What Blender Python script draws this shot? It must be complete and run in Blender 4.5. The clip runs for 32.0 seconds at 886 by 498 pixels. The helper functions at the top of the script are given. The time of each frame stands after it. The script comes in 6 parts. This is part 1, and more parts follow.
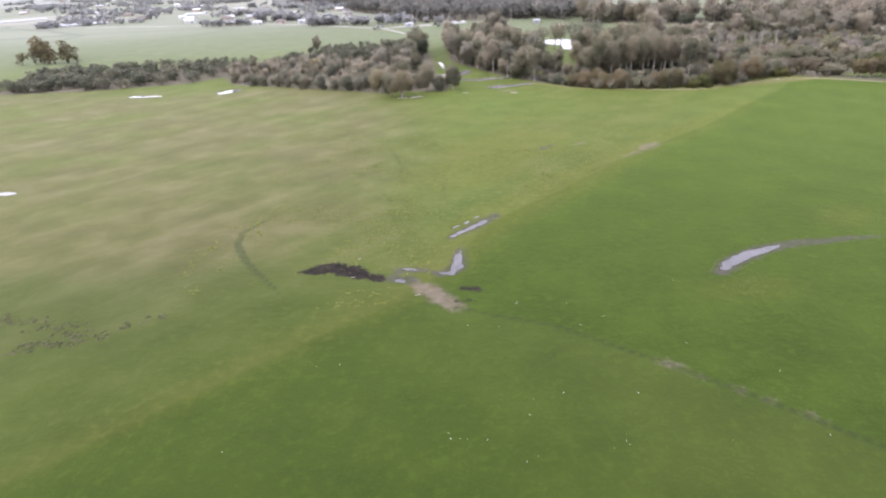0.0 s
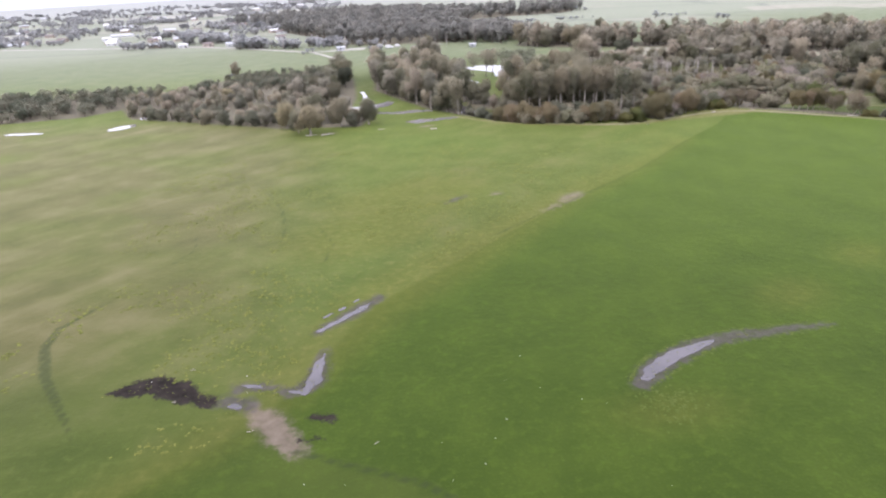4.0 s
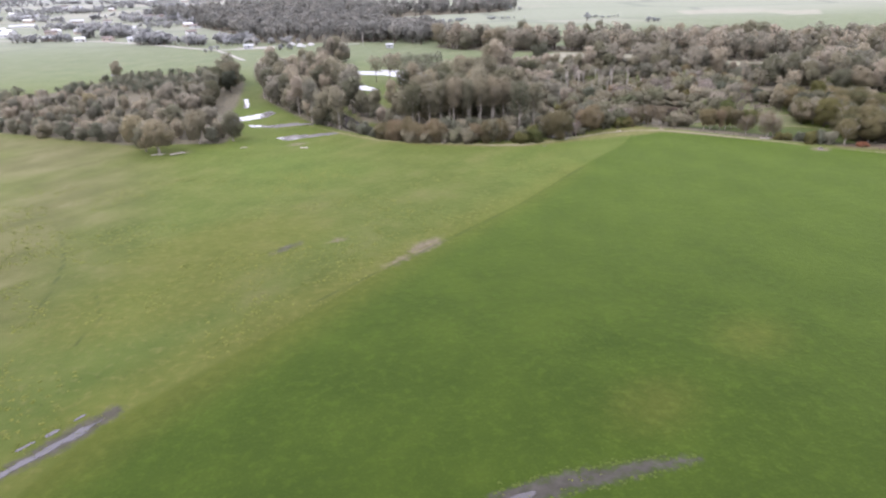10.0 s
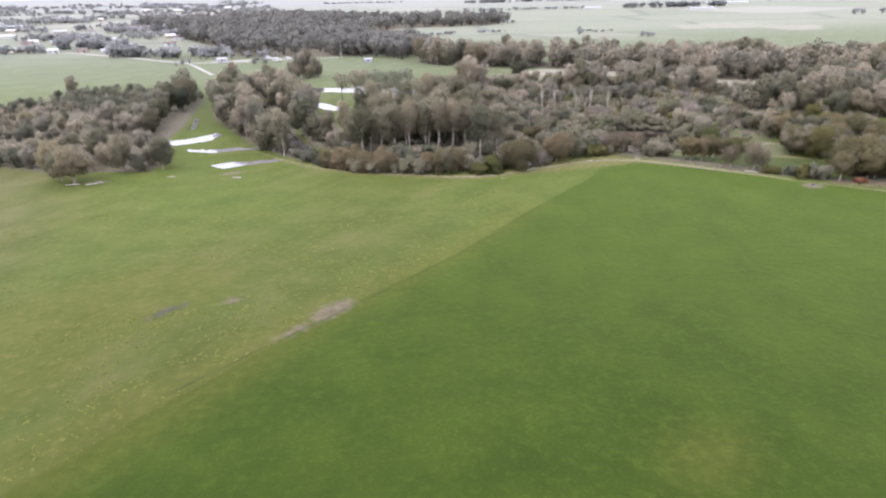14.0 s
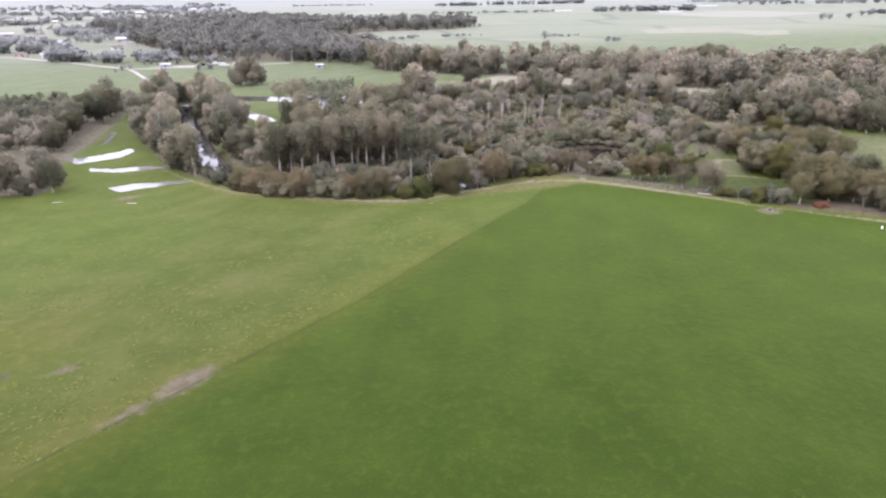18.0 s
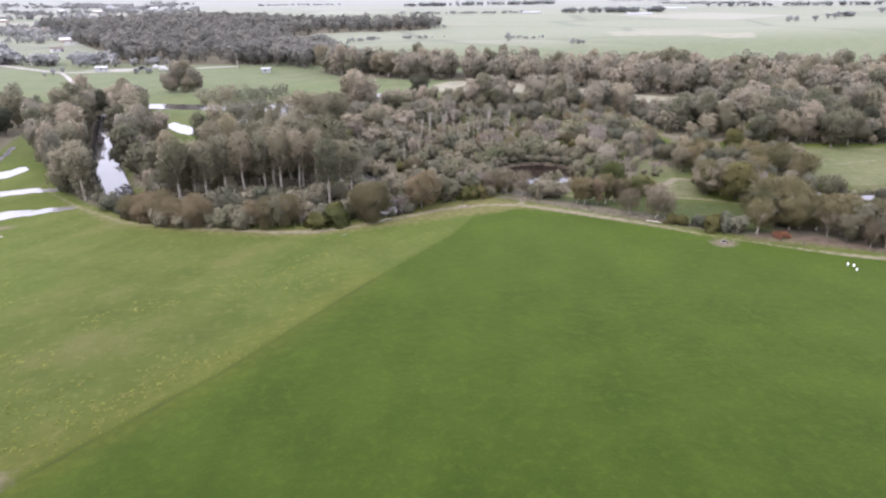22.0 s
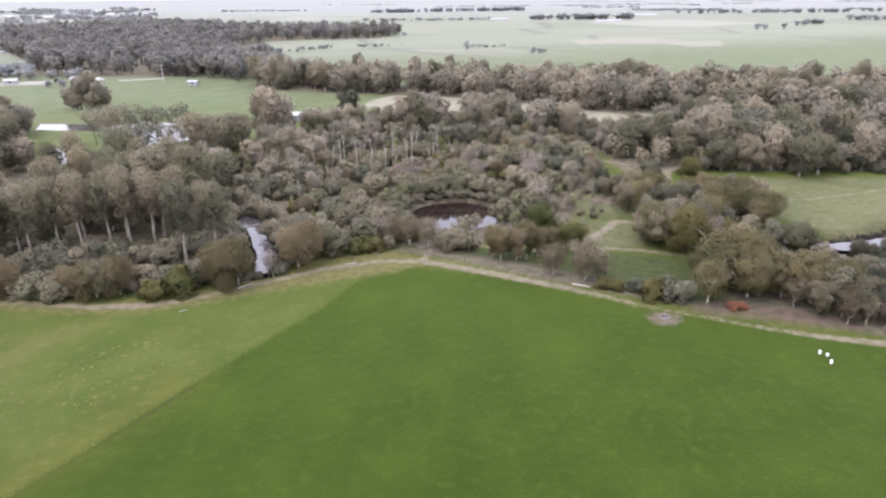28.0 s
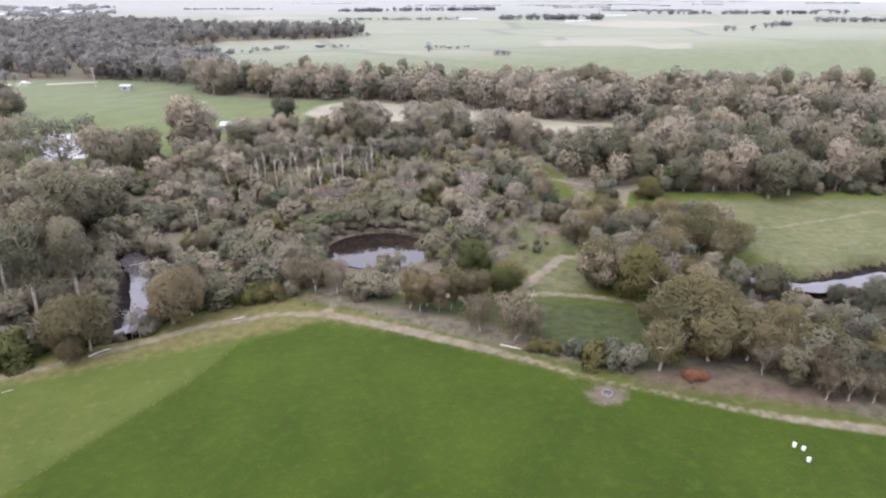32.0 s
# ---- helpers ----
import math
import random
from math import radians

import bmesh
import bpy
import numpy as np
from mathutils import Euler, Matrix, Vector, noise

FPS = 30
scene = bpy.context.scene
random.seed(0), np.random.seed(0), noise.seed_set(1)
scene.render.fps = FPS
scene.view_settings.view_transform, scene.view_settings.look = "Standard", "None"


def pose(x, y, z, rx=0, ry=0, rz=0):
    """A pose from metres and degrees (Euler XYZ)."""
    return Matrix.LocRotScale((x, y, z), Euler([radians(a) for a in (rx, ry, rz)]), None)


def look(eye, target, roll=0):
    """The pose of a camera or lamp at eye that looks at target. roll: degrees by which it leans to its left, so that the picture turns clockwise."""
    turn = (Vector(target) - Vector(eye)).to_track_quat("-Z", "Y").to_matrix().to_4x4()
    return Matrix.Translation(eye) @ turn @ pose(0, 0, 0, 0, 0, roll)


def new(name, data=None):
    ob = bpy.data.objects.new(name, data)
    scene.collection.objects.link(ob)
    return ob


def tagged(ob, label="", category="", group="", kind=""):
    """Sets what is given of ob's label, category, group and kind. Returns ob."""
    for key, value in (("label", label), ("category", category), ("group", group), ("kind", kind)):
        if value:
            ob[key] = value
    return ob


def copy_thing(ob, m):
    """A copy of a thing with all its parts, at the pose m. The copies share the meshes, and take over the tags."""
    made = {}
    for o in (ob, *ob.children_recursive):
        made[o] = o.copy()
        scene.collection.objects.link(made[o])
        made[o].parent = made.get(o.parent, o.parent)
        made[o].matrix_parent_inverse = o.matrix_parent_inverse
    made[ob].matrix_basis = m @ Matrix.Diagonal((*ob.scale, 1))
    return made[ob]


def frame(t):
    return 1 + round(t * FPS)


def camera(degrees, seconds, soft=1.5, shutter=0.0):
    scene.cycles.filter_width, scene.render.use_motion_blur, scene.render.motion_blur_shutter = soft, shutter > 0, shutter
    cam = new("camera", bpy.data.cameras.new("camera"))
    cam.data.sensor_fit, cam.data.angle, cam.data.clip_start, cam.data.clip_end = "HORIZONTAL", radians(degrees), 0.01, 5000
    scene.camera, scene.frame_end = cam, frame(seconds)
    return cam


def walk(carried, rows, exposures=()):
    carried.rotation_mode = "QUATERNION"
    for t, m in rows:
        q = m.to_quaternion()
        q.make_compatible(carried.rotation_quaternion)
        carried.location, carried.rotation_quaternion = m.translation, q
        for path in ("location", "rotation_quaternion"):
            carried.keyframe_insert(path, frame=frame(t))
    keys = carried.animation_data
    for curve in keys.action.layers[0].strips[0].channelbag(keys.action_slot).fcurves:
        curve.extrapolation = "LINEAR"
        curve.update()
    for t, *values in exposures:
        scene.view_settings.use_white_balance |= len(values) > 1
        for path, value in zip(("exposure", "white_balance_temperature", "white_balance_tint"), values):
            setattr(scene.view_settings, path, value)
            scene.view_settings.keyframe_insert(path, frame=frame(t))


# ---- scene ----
# ---- camera and its walk ----
cam = camera(68.83, 32.0, soft=2.2)
PATH = [
    (0, (1.58, -3.82, 52.05), (0.67, 87.27, 10.80), -3.46),
    (0.5, (3.31, -0.05, 52.10), (5.66, 91.05, 10.94), -3.19),
    (1, (5.08, 3.67, 52.19), (8.30, 94.81, 11.15), -3.06),
    (1.5, (6.93, 7.38, 52.30), (11.03, 98.59, 11.52), -3.01),
    (2, (8.88, 10.99, 52.44), (13.69, 102.31, 11.96), -3.05),
    (2.5, (10.96, 14.49, 52.58), (16.13, 105.96, 12.49), -3.03),
    (3, (13.11, 17.79, 52.70), (18.70, 109.33, 12.82), -2.95),
    (3.5, (15.26, 20.84, 52.78), (20.98, 112.58, 13.39), -3.05),
    (5.5, (24.06, 30.68, 53.03), (31.08, 122.39, 13.79), -3.10),
    (6, (26.40, 32.93, 53.02), (37.19, 123.70, 12.46), -2.59),
    (6.5, (28.85, 35.09, 52.97), (39.85, 125.81, 12.38), -2.49),
    (7, (31.32, 37.29, 52.93), (39.33, 128.91, 13.67), -2.83),
    (7.5, (33.75, 39.57, 52.88), (41.98, 131.14, 13.55), -2.74),
    (8, (36.11, 42.00, 52.83), (44.39, 133.57, 13.52), -2.54),
    (8.5, (38.40, 44.53, 52.79), (47.22, 136.06, 13.49), -2.42),
    (9, (40.70, 47.10, 52.73), (51.56, 138.34, 13.27), -1.95),
    (9.5, (43.09, 49.69, 52.67), (55.89, 140.18, 12.09), -1.71),
    (10, (45.57, 52.31, 52.59), (58.64, 142.96, 12.44), -1.49),
    (10.5, (48.12, 54.99, 52.50), (61.22, 145.76, 12.64), -1.68),
    (11, (50.72, 57.74, 52.43), (61.46, 149.14, 13.30), -1.74),
    (11.5, (53.29, 60.54, 52.38), (66.42, 151.65, 13.32), -1.45),
    (12, (55.75, 63.30, 52.33), (70.79, 153.64, 12.18), -1.09),
    (12.5, (58.08, 65.97, 52.28), (70.02, 157.31, 13.34), -1.43),
    (13, (60.33, 68.57, 52.24), (72.72, 159.88, 13.38), -1.24),
    (13.5, (62.54, 71.09, 52.21), (75.06, 162.39, 13.39), -1.20),
    (14, (64.77, 73.52, 52.18), (77.54, 164.84, 13.48), -1.13),
    (14.5, (67.00, 75.86, 52.15), (81.45, 166.92, 13.44), -1.04),
    (16.5, (75.81, 84.89, 51.81), (92.55, 175.37, 12.66), -0.82),
    (17, (77.93, 87.05, 51.76), (94.55, 177.64, 12.82), -0.78),
    (17.5, (80.02, 89.21, 51.72), (95.92, 180.15, 13.29), -0.85),
    (18, (82.11, 91.46, 51.70), (98.08, 182.40, 13.30), -0.80),
    (18.5, (84.20, 93.79, 51.69), (100.87, 184.62, 13.33), -0.84),
    (19, (86.28, 96.09, 51.68), (103.60, 186.75, 13.19), -0.65),
    (19.5, (88.35, 98.34, 51.69), (105.08, 189.17, 13.34), -0.79),
    (20, (90.47, 100.60, 51.70), (107.83, 191.36, 13.47), -0.74),
    (20.5, (92.68, 102.89, 51.70), (108.92, 193.87, 13.49), -0.77),
    (21, (94.87, 105.19, 51.68), (112.25, 195.97, 13.51), -0.69),
    (21.5, (97.06, 107.48, 51.66), (114.97, 198.15, 13.47), -0.65),
    (22, (99.26, 109.80, 51.65), (118.66, 200.05, 13.20), -0.42),
    (22.5, (101.42, 112.11, 51.64), (120.25, 202.63, 13.54), -0.45),
    (23, (103.55, 114.38, 51.62), (123.27, 204.65, 13.39), -0.41),
    (23.5, (105.69, 116.60, 51.60), (126.59, 206.31, 12.68), -0.28),
    (24, (107.81, 118.82, 51.58), (129.22, 208.32, 12.43), -0.25),
    (24.5, (109.90, 121.13, 51.57), (130.75, 211.12, 13.28), -0.32),
    (25, (111.96, 123.45, 51.56), (132.93, 213.53, 13.55), -0.40),
    (25.5, (114.07, 125.76, 51.53), (134.84, 215.92, 13.59), -0.49),
    (27.5, (122.85, 135.21, 51.26), (145.25, 225.06, 13.51), -0.28),
    (28, (125.00, 137.63, 51.24), (147.54, 227.46, 13.52), -0.22),
    (28.5, (127.10, 140.06, 51.22), (150.85, 229.46, 13.23), -0.08),
    (29, (129.24, 142.38, 51.20), (153.28, 231.79, 13.43), -0.02),
    (29.5, (131.43, 144.64, 51.17), (156.16, 233.71, 13.04), 0.01),
    (30, (133.65, 146.97, 51.16), (158.10, 236.36, 13.58), 0.07),
    (30.5, (135.80, 149.33, 51.15), (160.10, 238.81, 13.71), 0.05),
    (31, (137.86, 151.64, 51.14), (162.19, 241.05, 13.54), 0.06),
    (31.5, (139.88, 154.07, 51.15), (165.21, 243.25, 13.68), 0.34),
    (32, (141.73, 156.49, 51.17), (167.74, 245.33, 13.34), 0.22),
]
walk(cam, [(t, look(eye, target, roll)) for t, eye, target, roll in PATH], [(0.0, 0.06, 6080, 22), (32.0, 0.06, 6080, 22)])

# ---- sky and light: a bright overcast afternoon, the veiled sun high on the left ----
SUN_EL, SUN_AZ = radians(60), radians(-105)
world = bpy.data.worlds.new("world")
scene.world = world
world.use_nodes = True
wn, wl = world.node_tree.nodes, world.node_tree.links
sky = wn.new("ShaderNodeTexSky")
sky.sky_type, sky.sun_disc = "NISHITA", False
sky.sun_elevation, sky.sun_rotation = SUN_EL, SUN_AZ
sky.air_density, sky.dust_density, sky.ozone_density = 1.2, 4.0, 1.0
veil = wn.new("ShaderNodeMix")
veil.data_type = "RGBA"
veil.inputs[0].default_value = 0.7
veil.inputs[7].default_value = (9.3, 9.3, 9.7, 1)
wl.new(sky.outputs[0], veil.inputs[6])
wl.new(veil.outputs[2], wn["Background"].inputs[0])
wn["Background"].inputs[1].default_value = 0.3
sun_data = bpy.data.lights.new("sun", "SUN")
sun_data.energy, sun_data.angle, sun_data.color = 1.5, radians(25), (1.0, 0.96, 0.9)
sun = new("sun", sun_data)
sun.matrix_world = look((0, 0, 0), (-math.sin(SUN_AZ) * math.cos(SUN_EL), -math.cos(SUN_AZ) * math.cos(SUN_EL), -math.sin(SUN_EL)))


# ---- node helpers ----
class Nodes:
    """Short names for the nodes of one material."""

    def __init__(self, name):
        self.mat = bpy.data.materials.new(name)
        self.mat.use_nodes = True
        self.tree = self.mat.node_tree
        self.bsdf = self.tree.nodes["Principled BSDF"]

    def put(self, kind, **sockets):
        node = self.tree.nodes.new(kind)
        for key, value in sockets.items():
            self.set(node, key.replace("_", " "), value)
        return node

    def set(self, node, key, value):
        sock = node.inputs[int(key) if key.isdigit() else key]
        if hasattr(value, "is_output"):
            self.tree.links.new(value, sock)
        else:
            sock.default_value = value

    def place(self):
        return self.put("ShaderNodeNewGeometry").outputs["Position"]

    def own(self):
        return self.put("ShaderNodeTexCoord").outputs["Object"]

    def noise(self, vector, scale, detail=4.0, rough=0.55):
        node = self.put("ShaderNodeTexNoise", Scale=scale, Detail=detail, Roughness=rough)
        self.set(node, "Vector", vector)
        return node.outputs["Fac"]

    def ramp(self, fac, *stops):
        node = self.put("ShaderNodeValToRGB")
        self.set(node, "Fac", fac)
        el = node.color_ramp.elements
        while len(el) < len(stops):
            el.new(0.5)
        for e, (at, col) in zip(el, stops):
            e.position, e.color = at, (*col, 1)
        return node.outputs["Color"]

    def math(self, op, a, b=0.0, c=0.0):
        node = self.put("ShaderNodeMath")
        node.operation = op
        for n, v in enumerate((a, b, c)):
            self.set(node, str(n), v)
        return node.outputs[0]

    def mix(self, fac, a, b):
        node = self.put("ShaderNodeMix")
        node.data_type = "RGBA"
        for n, v in ((0, fac), (6, a), (7, b)):
            self.set(node, str(n), (*v, 1) if isinstance(v, tuple) and len(v) == 3 else v)
        return node.outputs[2]

    def span(self, value, a, b, c=0.0, d=1.0):
        node = self.put("ShaderNodeMapRange", Value=value)
        node.interpolation_type = "SMOOTHSTEP"
        for key, v in (("From Min", a), ("From Max", b), ("To Min", c), ("To Max", d)):
            self.set(node, key, v)
        return node.outputs["Result"]

    def attr(self, name):
        node = self.put("ShaderNodeAttribute")
        node.attribute_name = name
        return node.outputs["Fac"]

    def finish(self, color, rough=0.9, bump=None, strength=0.3, distance=0.1, **more):
        self.set(self.bsdf, "Base Color", (*color, 1) if isinstance(color, tuple) else color)
        self.set(self.bsdf, "Roughness", rough)
        for key, value in more.items():
            self.set(self.bsdf, key.replace("_", " "), value)
        if bump is not None:
            node = self.put("ShaderNodeBump", Strength=strength, Distance=distance, Height=bump)
            self.tree.links.new(node.outputs[0], self.bsdf.inputs["Normal"])
        return self.mat


# ---- materials ----
def ground_material():
    n = Nodes("pasture_ground")
    p = n.place()
    big, mid, small, fine = n.noise(p, 0.012, 3), n.noise(p, 0.09, 5), n.noise(p, 0.6, 5), n.noise(p, 3.5, 3)
    # long streaks left by mowing and grazing
    turned = n.put("ShaderNodeMapping", Vector=p)
    turned.inputs["Rotation"].default_value = (0, 0, radians(-47))
    drawn = n.put("ShaderNodeMapping", Vector=turned.outputs[0])
    drawn.inputs["Scale"].default_value = (0.014, 0.13, 1)
    streak = n.noise(drawn.outputs[0], 1.0, 4)
    rowed = n.put("ShaderNodeMapping", Vector=p)
    rowed.inputs["Rotation"].default_value = (0, 0, radians(-75))
    sown = n.put("ShaderNodeMapping", Vector=rowed.outputs[0])
    sown.inputs["Scale"].default_value = (0.012, 0.22, 1)
    drill = n.noise(sown.outputs[0], 1.0, 3)
    blend = n.math("ADD", n.math("MULTIPLY", mid, 0.62), n.math("MULTIPLY", streak, 0.38))
    pasture = n.ramp(blend, (0.36, (0.038, 0.050, 0.009)), (0.5, (0.053, 0.065, 0.0135)), (0.64, (0.076, 0.077, 0.025)))
    pasture = n.mix(n.span(big, 0.42, 0.62), pasture, n.ramp(mid, (0.35, (0.040, 0.060, 0.010)), (0.65, (0.063, 0.082, 0.016))))
    pasture = n.mix(n.span(small, 0.5, 0.75, 0.0, 0.5), pasture, (0.1, 0.1001, 0.033))
    even = n.math("ADD", n.math("MULTIPLY", mid, 0.6), n.math("ADD", n.math("MULTIPLY", streak, 0.15), n.math("MULTIPLY", big, 0.25)))
    crop = n.ramp(even, (0.34, (0.0182, 0.0342, 0.0018)), (0.5, (0.0250, 0.0438, 0.0026)), (0.66, (0.0340, 0.0552, 0.0040)))
    crop = n.mix(n.span(small, 0.48, 0.72, 0.0, 0.55), crop, (0.038, 0.064, 0.0045))
    crop = n.mix(n.span(fine, 0.55, 0.75, 0.0, 0.55), crop, (0.046, 0.072, 0.0065))
    crop = n.mix(n.span(n.noise(p, 1.1, 4, 0.7), 0.58, 0.7, 0.0, 0.35), crop, (0.018, 0.030, 0.0025))
    crop = n.mix(n.span(drill, 0.45, 0.7, 0.0, 0.28), crop, (0.020, 0.036, 0.0022))
    clod = n.noise(p, 1.7, 3, 0.5)
    crop = n.mix(n.math("MULTIPLY", n.span(clod, 0.56, 0.68), n.span(mid, 0.46, 0.62, 0.0, 0.4)), crop, (0.046, 0.076, 0.007))
    wob = n.math("MULTIPLY_ADD", small, 1.6, -0.8)
    tuft = n.math("MULTIPLY_ADD", fine, 0.8, -0.4)
    edge = n.math("ADD", wob, tuft)

    ragged = n.math("MULTIPLY_ADD", n.noise(p, 0.55, 6, 0.8), 4.4, -2.2)

    def torn(name, width=0.4):
        return n.span(n.math("ADD", n.attr(name), n.math("ADD", n.math("MULTIPLY", edge, 0.9), ragged)), -width, width)

    def where(name, width, amount=1.0):
        return n.span(n.math("ADD", n.attr(name), n.math("MULTIPLY", edge, amount)), -width, width)

    pasture = n.mix(n.span(n.noise(p, 1.3, 3, 0.6), 0.6, 0.72, 0.0, 0.6), pasture, (0.026, 0.034, 0.008))
    dry = n.math("MULTIPLY", where("dry", 22.0, 10.0), n.span(n.noise(p, 0.03, 4), 0.35, 0.6, 0.55, 1.0))
    pasture = n.mix(dry, pasture, n.ramp(blend, (0.36, (0.050, 0.050, 0.014)), (0.5, (0.070, 0.067, 0.022)), (0.64, (0.102, 0.092, 0.042))))
    col = n.mix(where("crop", 0.8, 1.3), pasture, crop)
    col = n.mix(n.math("MULTIPLY", where("headland", 1.6, 2.0), 0.24), col, n.ramp(even, (0.34, (0.044, 0.052, 0.012)), (0.66, (0.066, 0.072, 0.019))))
    col = n.mix(n.math("MULTIPLY", where("lush", 12.0, 6.0), 0.6), col, crop)
    col = n.mix(n.math("MULTIPLY", where("yellow", 5.0, 3.0), 0.38), col, n.ramp(small, (0.35, (0.061, 0.062, 0.0085)), (0.7, (0.095, 0.086, 0.018))))
    scrubby = n.math("ADD", n.math("MULTIPLY", mid, 0.5), n.math("MULTIPLY", small, 0.5))
    col = n.mix(where("rough", 3.0, 2.5), col, n.ramp(scrubby, (0.35, (0.050, 0.058, 0.024)), (0.5, (0.080, 0.084, 0.038)), (0.65, (0.125, 0.112, 0.066))))
    col = n.mix(n.math("MULTIPLY", where("meadow", 14.0, 3.0), 0.85), col, n.ramp(blend, (0.36, (0.060, 0.080, 0.026)), (0.5, (0.078, 0.097, 0.036)), (0.64, (0.102, 0.112, 0.052))))
    # the far plain: a patchwork of paddocks with darker edges, paled for distance haze
    patch = n.put("ShaderNodeMapping", Vector=p)
    patch.inputs["Rotation"].default_value = (0, 0, radians(14))
    sized = n.put("ShaderNodeMapping", Vector=patch.outputs[0])
    sized.inputs["Scale"].default_value = (0.0042, 0.0065, 0)
    cells, rims = n.put("ShaderNodeTexVoronoi", Vector=sized.outputs[0]), n.put("ShaderNodeTexVoronoi", Vector=sized.outputs[0])
    for cell in (cells, rims):
        cell.inputs["Scale"].default_value, cell.inputs["Randomness"].default_value = 1.0, 0.75
    rims.feature = "DISTANCE_TO_EDGE"
    tone = n.put("ShaderNodeSeparateColor", Color=cells.outputs["Color"]).outputs[0]
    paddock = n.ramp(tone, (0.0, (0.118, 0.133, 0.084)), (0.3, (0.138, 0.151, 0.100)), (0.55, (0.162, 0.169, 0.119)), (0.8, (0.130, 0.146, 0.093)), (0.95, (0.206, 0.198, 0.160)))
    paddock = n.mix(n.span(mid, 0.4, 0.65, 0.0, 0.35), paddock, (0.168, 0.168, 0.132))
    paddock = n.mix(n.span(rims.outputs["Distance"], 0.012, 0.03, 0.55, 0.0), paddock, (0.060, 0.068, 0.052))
    # the farthest land tinted pale blue-grey, haze put into its colour
    paddock = n.mix(n.math("MULTIPLY", where("far_haze", 26.0, 6.0), 0.75), paddock, n.ramp(mid, (0.35, (0.190, 0.198, 0.200)), (0.65, (0.225, 0.222, 0.224))))
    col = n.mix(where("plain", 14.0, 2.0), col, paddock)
    col = n.mix(where("straw", 2.0, 1.5), col, n.ramp(mid, (0.35, (0.17, 0.158, 0.118)), (0.65, (0.235, 0.217, 0.168))))
    under = where("litter", 1.5, 2.0)
    col = n.mix(under, col, n.ramp(small, (0.32, (0.066, 0.060, 0.044)), (0.5, (0.112, 0.100, 0.070)), (0.7, (0.140, 0.132, 0.080))))
    col = n.mix(where("damp", 2.0, 2.5), col, n.ramp(small, (0.35, (0.024, 0.03, 0.012)), (0.65, (0.045, 0.055, 0.022))))
    col = n.mix(where("verge", 2.0, 2.0), col, n.ramp(small, (0.35, (0.076, 0.07238, 0.0264)), (0.65, (0.12, 0.1063, 0.0462))))
    col = n.mix(n.math("MULTIPLY", where("track", 0.45, 0.5), 0.85), col, n.ramp(small, (0.3, (0.13, 0.108, 0.08)), (0.7, (0.21, 0.18, 0.138))))
    col = n.mix(n.math("MULTIPLY", torn("dirt", 1.0), 0.8), col, n.ramp(small, (0.3, (0.092, 0.068, 0.055)), (0.7, (0.15, 0.115, 0.098))))
    col = n.mix(n.math("MULTIPLY", where("red", 1.5, 2.0), 0.8), col, n.ramp(small, (0.3, (0.07, 0.05, 0.037)), (0.7, (0.125, 0.092, 0.07))))
    col = n.mix(n.math("MULTIPLY", torn("silt", 0.8), 0.9), col, n.ramp(small, (0.3, (0.032, 0.027, 0.026)), (0.7, (0.062, 0.053, 0.053))))
    wet = torn("mud")
    col = n.mix(wet, col, n.ramp(small, (0.35, (0.009, 0.0075, 0.006)), (0.65, (0.026, 0.021, 0.017))))
    col = n.mix(n.math("MULTIPLY", where("wheel", 0.35, 0.5), 0.75), col, (0.020, 0.029, 0.0075))
    height = n.math("ADD", n.math("MULTIPLY", small, 0.7), n.math("MULTIPLY", fine, 0.3))
    height = n.math("ADD", height, n.math("MULTIPLY", n.span(clod, 0.5, 0.7), 0.15))
    # the sheen's tint also pales with distance, adding to the painted haze
    return n.finish(col, n.span(wet, 0, 1, 0.92, 0.7), height, 0.4, 0.25, Sheen_Weight=n.math("MULTIPLY", 0.16, n.math("SUBTRACT", 1.0, n.math("MAXIMUM", wet, under))), Specular_IOR_Level=n.math("MULTIPLY_ADD", wet, -0.12, 0.16), Sheen_Roughness=0.4, Sheen_Tint=n.mix(n.math("MAXIMUM", where("meadow", 16.0, 2.0), n.math("MULTIPLY", where("rough", 3.0, 2.5), 0.4)), n.mix(dry, (0.71, 0.98, 0.14), (0.92, 0.95, 0.46)), (0.9, 0.96, 0.78)))


def leaf_material(name, *stops):
    n = Nodes(name)
    info = n.put("ShaderNodeObjectInfo").outputs["Random"]
    leaf = n.put("ShaderNodeNewGeometry").outputs["Random Per Island"]
    p = n.own()
    fac = n.math("ADD", n.math("MULTIPLY", info, 0.7), n.math("MULTIPLY", n.noise(p, 0.35, 2), 0.22))
    fac = n.math("ADD", fac, n.math("MULTIPLY_ADD", leaf, 0.12, -0.03))
    fac = n.math("ADD", fac, n.attr("each"))
    col = n.ramp(fac, *stops)
    n.finish(col, 0.65)
    n.set(n.bsdf, "Specular IOR Level", 0.08)
    soft = n.put("ShaderNodeBsdfTranslucent", Color=col)
    both = n.put("ShaderNodeMixShader", Fac=0.5)
    n.tree.links.new(n.bsdf.outputs[0], both.inputs[1])
    n.tree.links.new(soft.outputs[0], both.inputs[2])
    n.tree.links.new(both.outputs[0], n.tree.nodes["Material Output"].inputs[0])
    return n.mat


